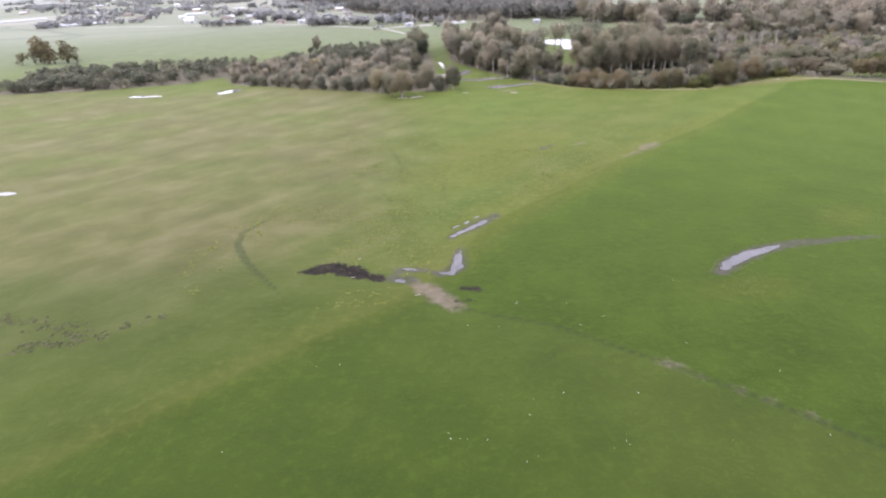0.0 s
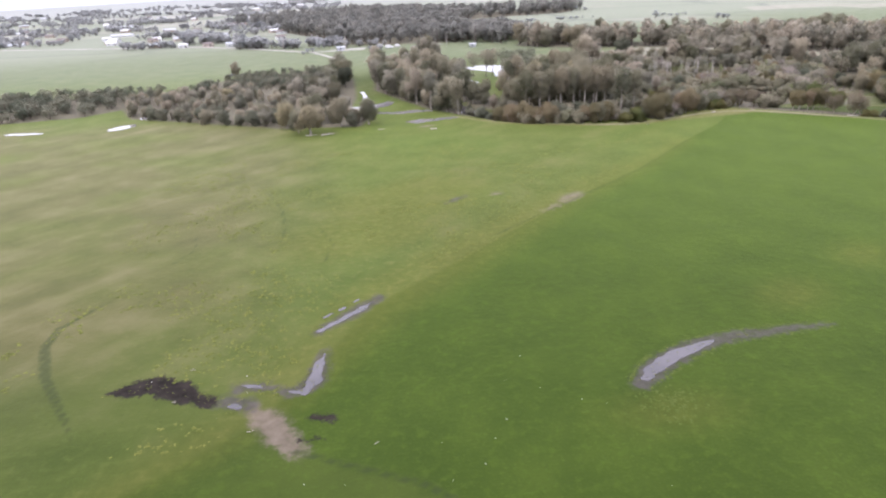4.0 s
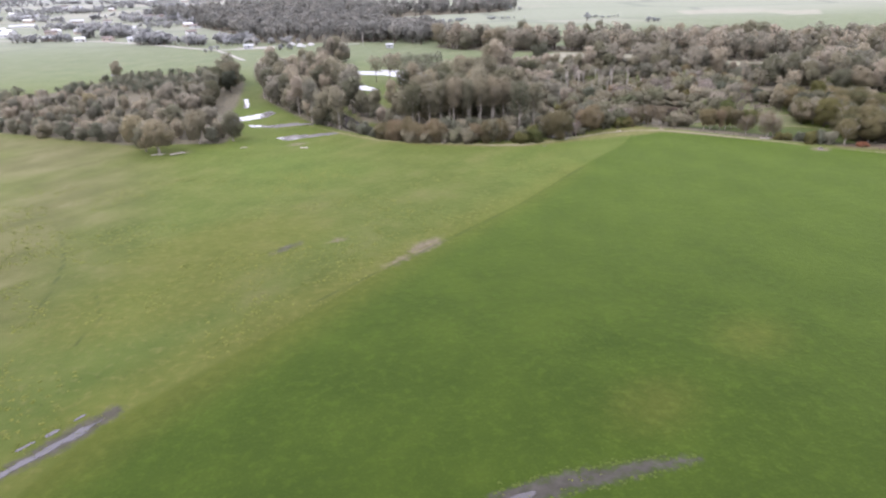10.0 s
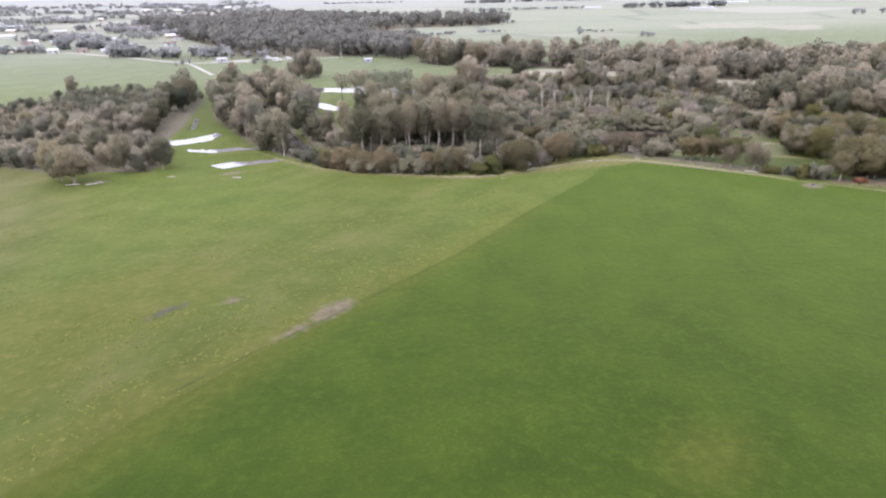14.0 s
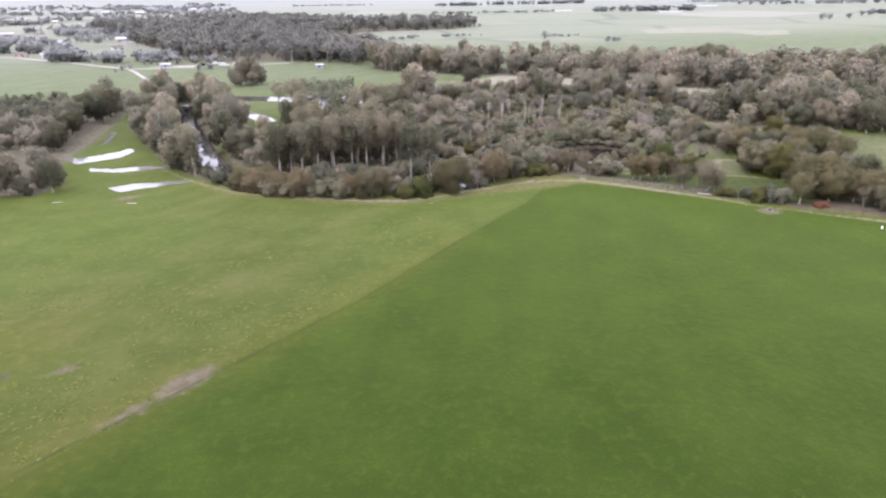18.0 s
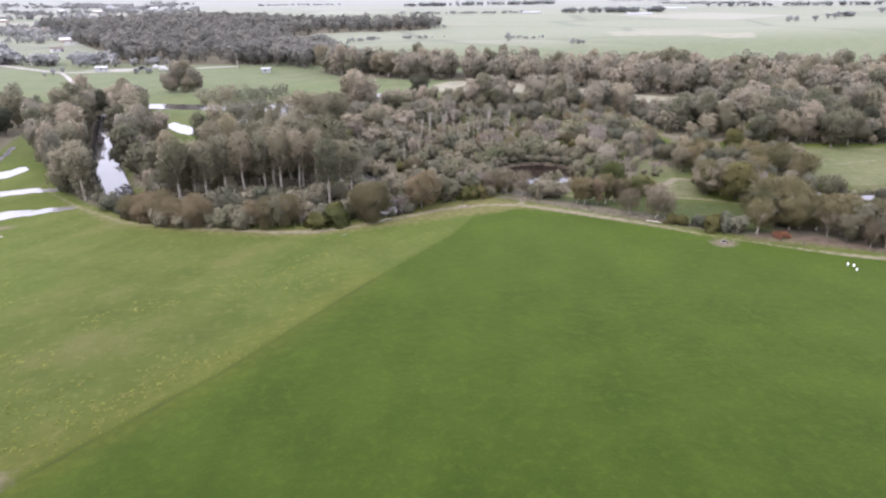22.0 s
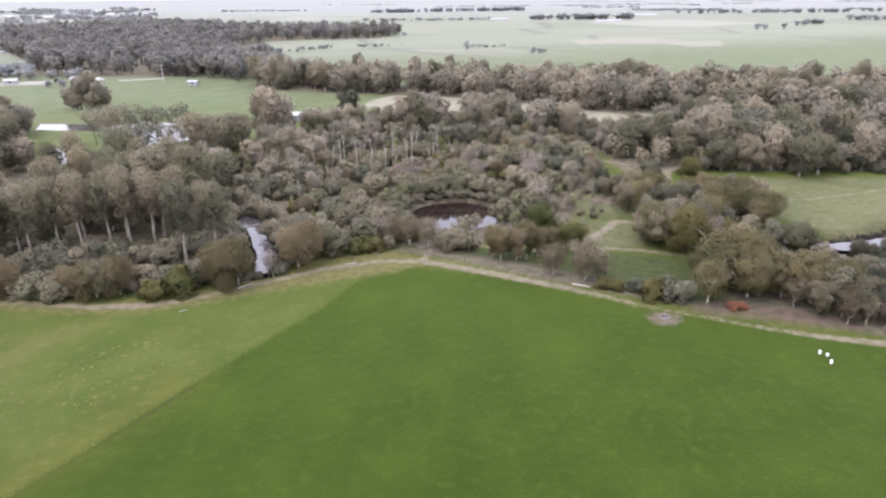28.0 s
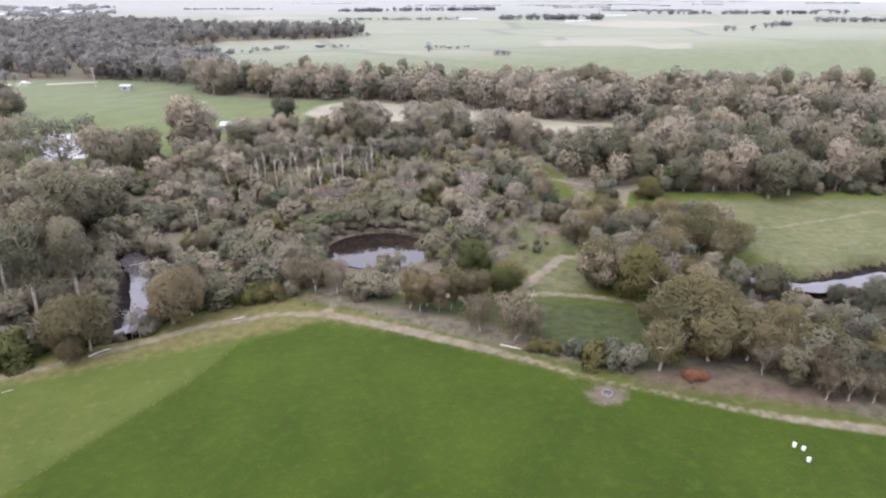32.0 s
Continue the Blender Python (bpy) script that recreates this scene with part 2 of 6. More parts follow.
def blade_material(name, dark, light):
    n = Nodes(name)
    island = n.put("ShaderNodeNewGeometry").outputs["Random Per Island"]
    fac = n.math("ADD", n.math("MULTIPLY", island, 0.5), n.math("MULTIPLY", n.noise(n.place(), 0.3, 3), 0.5))
    return n.finish(n.ramp(fac, (0.3, dark), (0.75, light)), 0.85, Specular_IOR_Level=0.1, Sheen_Weight=0.16, Sheen_Roughness=0.4, Sheen_Tint=(0.8, 0.96, 0.3, 1))


def plain(name, dark, light, rough=0.8, scale=2.0, strength=0.3, distance=0.03, **more):
    n = Nodes(name)
    p = n.own()
    grain, stain = n.noise(p, scale * 6, 5), n.noise(p, scale, 4)
    fac = n.math("ADD", n.math("MULTIPLY", grain, 0.4), n.math("MULTIPLY", stain, 0.6))
    return n.finish(n.ramp(fac, (0.35, dark), (0.65, light)), rough, grain, strength, distance, **more)


def water_material(name, dark, light, rough):
    n = Nodes(name)
    p = n.place()
    ripple = n.noise(p, 1.3, 4)
    return n.finish(n.ramp(n.noise(p, 0.12, 3), (0.35, dark), (0.65, light)), rough, ripple, 0.06, 0.05, IOR=1.45, Specular_IOR_Level=0.75)


GROUND = ground_material()
GUM = leaf_material("gum_leaves", (0.1, (0.125, 0.128, 0.078)), (0.3, (0.188, 0.180, 0.115)), (0.5, (0.248, 0.227, 0.153)), (0.7, (0.315, 0.275, 0.193)), (0.95, (0.343, 0.309, 0.172)))
# gum leaves paled and greyed for the haze before remote trees
HAZED_GUM = leaf_material("haze_paled_gum_leaves", (0.1, (0.180, 0.178, 0.134)), (0.3, (0.251, 0.239, 0.181)), (0.5, (0.317, 0.293, 0.226)), (0.7, (0.378, 0.329, 0.252)), (0.95, (0.397, 0.364, 0.245)))
GREY = leaf_material("grey_gum_leaves", (0.1, (0.145, 0.150, 0.099)), (0.5, (0.229, 0.217, 0.146)), (0.95, (0.298, 0.273, 0.191)))
# north wood's leaves greyed, with distance haze put into the colour
PLAIN_LEAF = leaf_material("distant_hazed_gum_leaves", (0.1, (0.200, 0.201, 0.178)), (0.5, (0.260, 0.253, 0.221)), (0.95, (0.321, 0.303, 0.261)))
# town and hedge leaves lifted to blue-grey, their colour carrying the haze
HAZE_LEAF = leaf_material("far_haze_grey_leaves", (0.1, (0.320, 0.334, 0.335)), (0.5, (0.372, 0.380, 0.372)), (0.95, (0.430, 0.430, 0.412)))
SCRUB = leaf_material("pale_scrub", (0.1, (0.162, 0.179, 0.099)), (0.4, (0.255, 0.242, 0.163)), (0.7, (0.313, 0.283, 0.205)), (0.95, (0.251, 0.275, 0.133)))
SHRUB = leaf_material("wattle_leaves", (0.1, (0.153, 0.166, 0.118)), (0.5, (0.251, 0.242, 0.173)), (0.95, (0.369, 0.326, 0.233)))
GREEN = leaf_material("willow_leaves", (0.1, (0.102, 0.124, 0.045)), (0.5, (0.161, 0.157, 0.061)), (0.95, (0.228, 0.190, 0.088)))
BROWN = leaf_material("rusty_leaves", (0.1, (0.153, 0.140, 0.076)), (0.5, (0.230, 0.194, 0.114)), (0.95, (0.297, 0.227, 0.154)))
ORANGE = leaf_material("dead_orange_leaves", (0.1, (0.27, 0.12, 0.07)), (0.9, (0.38, 0.20, 0.12)))
OLIVE = leaf_material("olive_leaves", (0.1, (0.116, 0.117, 0.059)), (0.5, (0.192, 0.173, 0.089)), (0.95, (0.270, 0.222, 0.126)))
DUSK = leaf_material("dark_swamp_leaves", (0.1, (0.071, 0.081, 0.057)), (0.5, (0.129, 0.128, 0.086)), (0.95, (0.209, 0.188, 0.128)))
TWIG = leaf_material("fine_brown_twigs", (0.1, (0.160, 0.136, 0.090)), (0.5, (0.215, 0.184, 0.124)), (0.95, (0.280, 0.236, 0.168)))
PINKISH = leaf_material("bare_twigs", (0.1, (0.20, 0.172, 0.142)), (0.9, (0.30, 0.260, 0.220)))
REED = leaf_material("reeds", (0.1, (0.16, 0.125, 0.10)), (0.9, (0.25, 0.20, 0.16)))
RANK = blade_material("rank_grass", (0.056, 0.070, 0.012), (0.135, 0.140, 0.034))
RUSH = blade_material("dark_rushes", (0.045, 0.051, 0.022), (0.090, 0.088, 0.044))
FRINGE = blade_material("wet_fringe_grass", (0.046, 0.068, 0.010), (0.074, 0.092, 0.022))
BARK = plain("pale_gum_bark", (0.16, 0.14, 0.11), (0.42, 0.38, 0.32), 0.85, 0.6)
DARKBARK = plain("dark_bark", (0.07, 0.055, 0.045), (0.17, 0.14, 0.11), 0.9, 0.6)
BLEACHED = plain("bleached_dead_wood", (0.25, 0.22, 0.19), (0.52, 0.48, 0.42), 0.8, 0.8)
POND = water_material("pond_water", (0.15, 0.145, 0.14), (0.21, 0.203, 0.198), 0.04)
RIVER = water_material("river_water", (0.05, 0.047, 0.047), (0.08, 0.076, 0.077), 0.03)
TARN = water_material("dark_water", (0.012, 0.008, 0.007), (0.02, 0.014, 0.012), 0.02)
PUDDLE = water_material("puddle_water", (0.042, 0.037, 0.038), (0.07, 0.062, 0.064), 0.05)
WHITE = plain("white_paint", (0.45, 0.45, 0.44), (0.62, 0.62, 0.6), 0.5, 0.5)
IRON = plain("grey_roof_iron", (0.3, 0.31, 0.32), (0.5, 0.51, 0.52), 0.4, 0.5, Metallic=0.4)
DARKROOF = plain("dark_tile_roof", (0.09, 0.075, 0.07), (0.19, 0.15, 0.13), 0.8, 0.8)
BRICK = plain("pale_brick_wall", (0.3, 0.25, 0.2), (0.48, 0.42, 0.35), 0.85, 1.0)
GRAVEL = plain("pale_gravel", (0.24, 0.225, 0.2), (0.36, 0.34, 0.31), 0.9, 0.05)
GLASS = plain("dark_window_glass", (0.02, 0.024, 0.03), (0.04, 0.045, 0.05), 0.08, 1.0)
PLASTIC = plain("white_plastic", (0.7, 0.7, 0.68), (0.86, 0.86, 0.84), 0.4, 2.0)
CONCRETE = plain("weathered_concrete", (0.15, 0.135, 0.12), (0.26, 0.24, 0.21), 0.9, 2.0)
RUBBER = plain("black_rubber", (0.015, 0.015, 0.015), (0.03, 0.03, 0.03), 0.8, 2.0)

# ---- the plan, in metres: outlines of fields, waters and tracks ----
rng = np.random.default_rng(7)
FENCE_LINE = [(-160, -46), (-35, 67), (-4, 94), (1, 103), (11, 124.5), (27, 140), (59, 172.5), (84, 194), (108, 219), (129, 239), (141, 255)]
CROP = FENCE_LINE + [(150, 253), (163, 243.5), (182, 225.5), (198, 212.5), (212, 204), (260, 180), (420, 90), (420, -200), (-160, -200)]
EDGE_TRACK = [(30, 296), (42, 279), (56, 264), (72, 256), (91, 249.2), (100, 247.6), (110, 249), (120, 252.2), (131, 255.6), (142, 256.6), (150, 254.4), (163, 244), (172, 236.2), (184, 224.5), (198, 213.5), (204, 209.5), (213, 204.6), (260, 180)]
RIVER_LINE = [(16, 415), (22, 390), (28, 361), (38, 325), (44.5, 304), (51, 286), (60, 270), (70, 263.5), (85, 262), (99, 262), (107, 261), (113, 259), (118.5, 259.5), (119.5, 269), (117.5, 282), (115, 292), (113.5, 300)]
CURL = [(47.9, 94.9), (50.5, 97.8), (53.3, 99.9), (59.2, 103), (65.1, 104.7), (73.5, 105.3), (82, 105.4)]
CURL_HALF = [1.2, 1.9, 2.0, 1.65, 1.3, 1.0, 0.3]
BELT_POND = [(230, 248), (234, 245), (238, 242), (248, 241.5), (254, 242.5), (258, 243.5)]


def sd_poly(pts, X, Y):
    """Signed distance to a closed outline, positive inside."""
    best, inside = np.full(X.shape, 1e9), np.zeros(X.shape, bool)
    for (ax, ay), (bx, by) in zip(pts, pts[1:] + pts[:1]):
        dx, dy = bx - ax, by - ay
        s = np.clip(((X - ax) * dx + (Y - ay) * dy) / (dx * dx + dy * dy), 0, 1)
        best = np.minimum(best, np.hypot(X - ax - s * dx, Y - ay - s * dy))
        if dy:
            inside ^= ((ay > Y) != (by > Y)) & (X < dx * (Y - ay) / dy + ax)
    return np.where(inside, best, -best)


def sd_line(pts, X, Y, half):
    """Half a width minus the distance to an open line; half may be given at each point."""
    best = np.full(X.shape, -1e9)
    halves = half if isinstance(half, (list, tuple)) else [half] * len(pts)
    for (ax, ay), (bx, by), h0, h1 in zip(pts, pts[1:], halves, halves[1:]):
        dx, dy = bx - ax, by - ay
        s = np.clip(((X - ax) * dx + (Y - ay) * dy) / (dx * dx + dy * dy), 0, 1)
        best = np.maximum(best, h0 + s * (h1 - h0) - np.hypot(X - ax - s * dx, Y - ay - s * dy))
    return best


def sd_spot(x, y, rx, ry, turn, X, Y):
    c, s = math.cos(radians(turn)), math.sin(radians(turn))
    u, v = (X - x) * c + (Y - y) * s, -(X - x) * s + (Y - y) * c
    return (1 - np.hypot(u / rx, v / ry)) * min(rx, ry)


# ---- ground: one sheet to the horizon ----
def axis(lo, hi, step, far):
    core = np.arange(lo, hi + step / 2, step)
    grow = step * np.cumsum(1.14 ** np.arange(1, 200))
    out = grow[grow < far]
    return np.concatenate([lo - out[::-1], core, hi + out])


WOODS = {}
WOODS["left"] = [(-230, 330), (-173, 326), (-126, 332), (-112, 346), (-99, 320), (-61, 298), (-29, 279), (4, 273), (7, 287), (-1, 303), (0, 340), (-2, 372), (-4, 400), (-21, 452), (-75, 437), (-97, 396), (-140, 392), (-230, 395)]
WOODS["bank"] = [(8, 392), (8, 356), (21, 324), (32, 299), (44, 281), (57, 268), (52, 292), (46, 312), (40, 345), (36, 385), (30, 420), (8, 430)]
WOODS["grove"] = [(60, 290), (66, 268), (90, 257), (108, 257), (110, 266), (110, 300), (103, 340), (90, 340), (80, 342), (68, 320)]
WOODS["swamp"] = [(124, 264), (146, 266), (154, 260), (178, 262), (186, 267), (196, 276), (204, 288), (214, 297), (218, 318), (222, 345), (222, 372), (188, 382), (150, 400), (118, 385), (110, 345), (118, 325), (125, 300)]
WOODS["belt"] = [(105, 515), (145, 487), (196, 461), (221, 441), (242, 418), (268, 388), (302, 386), (330, 300), (430, 250), (620, 190), (620, 320), (480, 395), (420, 415), (340, 435), (290, 458), (240, 482), (185, 503), (125, 545)]
WOODS["mid"] = [(226, 345), (226, 322), (236, 326), (275, 332), (312, 345), (330, 300), (345, 340), (303, 378), (262, 362), (246, 366), (228, 378)]
WOODS["east"] = [(222, 306), (262, 294), (300, 284), (330, 270), (330, 300), (312, 345), (275, 332), (236, 326), (224, 319)]
WOODS["verge"] = [(201, 264), (207, 246), (203, 232), (197, 223), (203, 216), (214, 207), (262, 183), (360, 130), (390, 170), (310, 215), (250, 236), (232, 246), (224, 262), (205, 266)]
WOODS["north"] = [(-66, 722), (-46, 688), (-22, 600), (20, 584), (54, 577), (78, 577), (104, 610), (118, 640), (96, 700), (70, 752), (124, 838), (231, 846), (268, 876), (262, 930), (120, 980), (40, 1080), (-40, 1160), (-200, 1020)]
WOODS["far_bank"] = [(51, 297), (58, 287), (65, 300), (59, 330), (52, 352), (44, 372), (37, 392), (31, 386), (39, 352), (46, 325)]


POOL = (118.6, 285.2, 7.4, 5.6, -38)
TARN_RIM = (164.4, 281.6, 9.9, 8.9, -6)
CREEK = [(104, 258), (128, 262), (130, 300), (120, 345), (100, 348)]


def lie(X, Y):
    """The gentle roll of the flat."""
    near = np.clip(1 - (np.hypot(X - 80, Y - 180) - 300) / 300, 0, 1)
    return near * (0.18 * np.sin(X * 0.043 + 1) * np.sin(Y * 0.037) + 0.06 * np.sin(X * 0.21) * np.cos(Y * 0.17 + X * 0.05))


def build_ground():
    xs, ys = axis(-110, 290, 1.1, 4200), axis(34, 325, 1.1, 4600)
    X, Y = (a.ravel() for a in np.meshgrid(xs, ys))
    Z = lie(X, Y)
    river = np.maximum(sd_line(RIVER_LINE, X, Y, 3.3), sd_line(BELT_POND, X, Y, 4.0))
    river = np.maximum(river, sd_spot(*POOL, X, Y))
    tarn = sd_spot(*TARN_RIM, X, Y)
    dip = np.clip((np.maximum(river, tarn) + 3.0) / 4.5, 0, 1)
    Z = Z - 2.2 * dip * dip * (3 - 2 * dip)
    far_rise = np.clip((Y - 1300) / 2500, 0, 1)
    Z = Z + 10 * far_rise * (0.6 + 0.4 * np.sin(X * 0.002))
    me = bpy.data.meshes.new("ground")
    nx, ny = len(xs), len(ys)
    i = (np.arange(ny - 1)[:, None] * nx + np.arange(nx - 1)).ravel()
    quads = np.stack([i, i + 1, i + 1 + nx, i + nx], -1)
    me.vertices.add(len(X))
    me.vertices.foreach_set("co", np.stack([X, Y, Z], -1).ravel())
    me.loops.add(quads.size)
    me.loops.foreach_set("vertex_index", quads.ravel())
    me.polygons.add(len(quads))
    me.polygons.foreach_set("loop_start", np.arange(0, quads.size, 4))
    me.polygons.foreach_set("use_smooth", np.ones(len(quads), bool))
    me.update()
    track = sd_line(EDGE_TRACK, X, Y, [0.3, 0.5, 0.5, 0.6, 0.9, 1.0, 0.7, 0.8, 0.9, 0.7, 1.0, 1.2, 1.0, 0.3, 0.5, 0.8, 1.0, 1.0])
    for pts, half in (
        ([(150, 254.4), (153, 260), (150, 264), (158, 262), (178, 252)], 0.6),
        ([(184, 252.5), (190, 251), (197, 247.5), (204, 242.6), (220, 234), (225, 227)], 0.75),
        ([(186, 255), (199, 266), (203, 264)], 1.0),
        ([(221, 319), (227, 311), (235, 302.5), (241, 304), (262, 300)], 0.9),
        ([(235, 302), (228, 292), (218, 289.5)], 1.2),
        ([(237, 272.3), (254.5, 268.3), (272.8, 269.9), (287, 272)], 0.4),
    ):
        track = np.maximum(track, sd_line(pts, X, Y, half))
    dirt = sd_line([(-5.2, 97.6), (-2.2, 94.6), (-0.2, 91.3), (2.4, 88)], X, Y, [0.9, 2.0, 1.9, 1.2])
    for x, y, rx, ry, turn in ((59.5, 173.5, 4.6, 2.0, 45), (53.5, 167.5, 2.6, 0.9, 42), (42, 180.5, 1.4, 0.8, 30), (30.3, 69.1, 1.1, 0.6, -40), (33.2, 66.3, 0.4, 0.3, -40),
                               (37.1, 63, 0.5, 0.3, -45), (40.1, 60.4, 0.4, 0.3, -45), (43.2, 57.4, 0.6, 0.3, -40), (183.7, 220.7, 2.6, 2.3, 0), (136, 256.4, 1.8, 0.7, 10), (-8, 264, 3.0, 1.2, 5), (204, 281, 4, 3, 0), (29, 265.8, 3.0, 1.7, 20), (30.5, 69, 1.4, 0.8, -40)):
        dirt = np.maximum(dirt, sd_spot(x, y, rx, ry, turn, X, Y))
    mud = sd_poly([(-27, 104.2), (-23, 107.4), (-20, 107.8), (-15.3, 105.8), (-12.6, 102.4), (-10, 101), (-9.2, 99), (-11, 98.4), (-15.7, 100.4), (-20.9, 103.1), (-23.5, 102.2)], X, Y) - 0.15
    mud = np.maximum(mud, sd_line([(3.7, 94.4), (6.4, 93.8)], X, Y, 0.75))
    mud = np.maximum(mud, sd_line([(2.2, 90), (5, 89.8)], X, Y, 0.4))
    silt = sd_line(CURL, X, Y, CURL_HALF)
    silt = np.maximum(silt, sd_line([(-9.5, 99.6), (-6.5, 99.2), (-5, 97.6)], X, Y, [1.2, 1.4, 0.8]))
    silt = np.maximum(silt, sd_line([(-8, 102.6), (-4, 102.6)], X, Y, 1.0))
    silt = np.maximum(silt, sd_line([(-4, 102.4), (0.3, 100.4), (2.8, 102.4), (3.4, 106), (4, 112)], X, Y, [0.4, 1.0, 1.7, 1.5, 0.4]))
    silt = np.maximum(silt, sd_line([(1.8, 116.6), (7.4, 122.6), (12.0, 127.6)], X, Y, [0.7, 1.7, 1.2]))
    silt = np.maximum(silt, sd_spot(31, 178, 3.0, 1.0, 40, X, Y))
    mud = np.maximum(mud, np.maximum(river + 0.6, tarn + 0.2) * 0.8)
    wheel = sd_line([(-36, 137), (-39.2, 131.4), (-42.5, 125.3), (-42.1, 119.1), (-37.7, 109.7), (-29.8, 98.3), (-27, 94)], X, Y, [0.1, 0.35, 0.6, 0.8, 0.8, 0.5, 0.1])
    wheel = np.maximum(wheel, sd_line([(-29.3, 215.8), (-24.5, 207.3), (-17.9, 193.5), (-15.0, 186.6), (-12.5, 179.3), (-11.0, 172.4), (-10.2, 166.5), (-9.8, 160.6), (-10.0, 156.2)], X, Y, [0.05, 0.15, 0.3, 0.35, 0.4, 0.4, 0.3, 0.15, 0.05]))
    for pts in ([(2, 88), (17.2, 80.5), (29.5, 69.9), (43.4, 56.6), (60, 40)], [(36, 152), (60, 172), (84, 193), (110, 220)], [(-2, 165), (2, 155), (1, 146)], [(-30, 165), (-28, 157), (-31, 150)]):
        wheel = np.maximum(wheel, sd_line(pts, X, Y, 0.5 if pts[0][1] == 88 else 0.25))
    straw = np.maximum(sd_poly([(160, 447), (167, 428), (190, 384), (226, 376), (285, 368), (262, 428), (182, 466)], X, Y), np.minimum(sd_poly([(387, 726), (515, 646), (587, 743), (429, 808)], X, Y), 0.8))
    straw = np.maximum(straw, np.minimum(sd_poly([(250, 1000), (280, 900), (330, 890), (330, 1010)], X, Y), -0.6))
    woods = np.max([sd_poly(pts, X, Y) for pts in (*WOODS.values(), CREEK)], axis=0)
    glade = np.maximum(sd_poly([(226, 275), (231, 290), (253, 290), (300, 280), (340, 262), (330, 226), (280, 234), (252, 240), (240, 246), (236, 266)], X, Y),
                       np.maximum(sd_poly([(184, 251), (188, 268), (200, 268), (205, 262), (198, 250)], X, Y), sd_poly([(200, 290), (214, 288), (206, 268), (190, 270)], X, Y)))
    yellow = sd_line([(-60, 46), (-28, 75), (-4, 96), (11, 126), (27, 142), (59, 174), (84, 196), (108, 221)], X, Y, [0.5, 1.5, 3, 7, 7, 5, 4, 3])
    yellow = np.maximum(yellow, sd_spot(50, 89, 5, 2.5, 0, X, Y))
    for x, y, rx, ry in ((82, 116, 5, 3.5), (20, 182, 22, 14), (8, 160, 18, 12), (103.5, 128.8, 5, 3.5)):
        yellow = np.maximum(yellow, sd_spot(x, y, rx, ry, 30, X, Y))
    verge = np.maximum(sd_line(EDGE_TRACK[1:14], X, Y, [1, 2, 2.2, 2.5, 2.5, 3, 4.5, 6.5, 6, 2.2, 0.8, 0.5, 0.3]), sd_line([(60, 180), (20, 210), (-40, 225)], X, Y, 1) * 0 - 99)
    fields = {"crop": sd_poly(CROP, X, Y), "dirt": dirt, "track": track, "silt": silt, "headland": sd_poly([(-160, -46), (-35, 67), (-4, 94), (2, 88), (17, 80.5), (29.5, 70), (43.4, 56.6), (60, 40), (60, -200), (-160, -200)], X, Y), "lush": sd_spot(-60, 50, 75, 62, 0, X, Y), "mud": mud, "wheel": wheel, "straw": straw, "litter": np.maximum(np.minimum(woods, -glade), sd_line([(146, 262.5), (156, 257.5), (165, 249.8), (173, 242), (180, 235.2), (188, 228), (196, 223)], X, Y, [1, 3.2, 3.6, 3.4, 2.8, 2.2, 2.5])), "rough": glade, "yellow": yellow, "verge": verge,
              "damp": sd_poly([(156, 258), (166, 251), (176, 243), (186, 229), (197, 222), (205, 240), (196, 245), (186, 249.5), (176, 256)], X, Y),
              "dry": sd_poly([(-300, 40), (-75, 55), (-32, 100), (-12, 140), (-10, 190), (-22, 300), (-300, 345)], X, Y),
              "meadow": (Y - 400) / 8,
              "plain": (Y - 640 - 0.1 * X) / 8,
              # grows with distance: mask of the haze tint on the plain
              "far_haze": (Y + 0.12 * X - 1500) / 14,
              "red": sd_line([(190, 222), (196, 221), (204, 216.5), (212, 211.5)], X, Y, [0.8, 2.8, 2.6, 1.6])}
    for name, values in fields.items():
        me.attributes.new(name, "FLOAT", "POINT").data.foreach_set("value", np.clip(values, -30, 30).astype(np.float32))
    me.materials.append(GROUND)
    return tagged(new("ground", me), "green pasture and crop paddock with bare tracks and mud", "ground", kind="structure")


build_ground()


# ---- mesh helpers ----
def fill_quads(me, verts, quads):
    me.vertices.add(len(verts))
    me.vertices.foreach_set("co", np.asarray(verts, float).ravel())
    me.loops.add(quads.size)
    me.loops.foreach_set("vertex_index", quads.ravel())
    me.polygons.add(len(quads))
    me.polygons.foreach_set("loop_start", np.arange(0, quads.size, 4))
    me.update()


def mesh_object(name, verts, faces, material, parent=None, label="", smooth=False):
    me = bpy.data.meshes.new(name)
    if isinstance(faces, np.ndarray):
        fill_quads(me, verts, faces)
    else:
        me.from_pydata(verts, [], faces)
    me.materials.append(material)
    if smooth:
        me.polygons.foreach_set("use_smooth", np.ones(len(me.polygons), bool))
    ob = new(name, me)
    ob.parent = parent
    return tagged(ob, label) if label else ob


def tube(points, radii, sides=6):
    """Vertices and faces of a tapering tube along points."""
    pts = [Vector(p) for p in points]
    verts, faces = [], []
    for n, p in enumerate(pts):
        way = (pts[min(n + 1, len(pts) - 1)] - pts[max(n - 1, 0)]).normalized()
        side = way.orthogonal().normalized()
        up = way.cross(side)
        for k in range(sides):
            a = 2 * math.pi * k / sides
            verts.append(tuple(p + (side * math.cos(a) + up * math.sin(a)) * radii[n]))
    for n in range(len(pts) - 1):
        for k in range(sides):
            a, b = n * sides + k, n * sides + (k + 1) % sides
            faces.append((a, b, b + sides, a + sides))
    faces.append(tuple(range((len(pts) - 1) * sides, len(pts) * sides)))
    return verts, faces


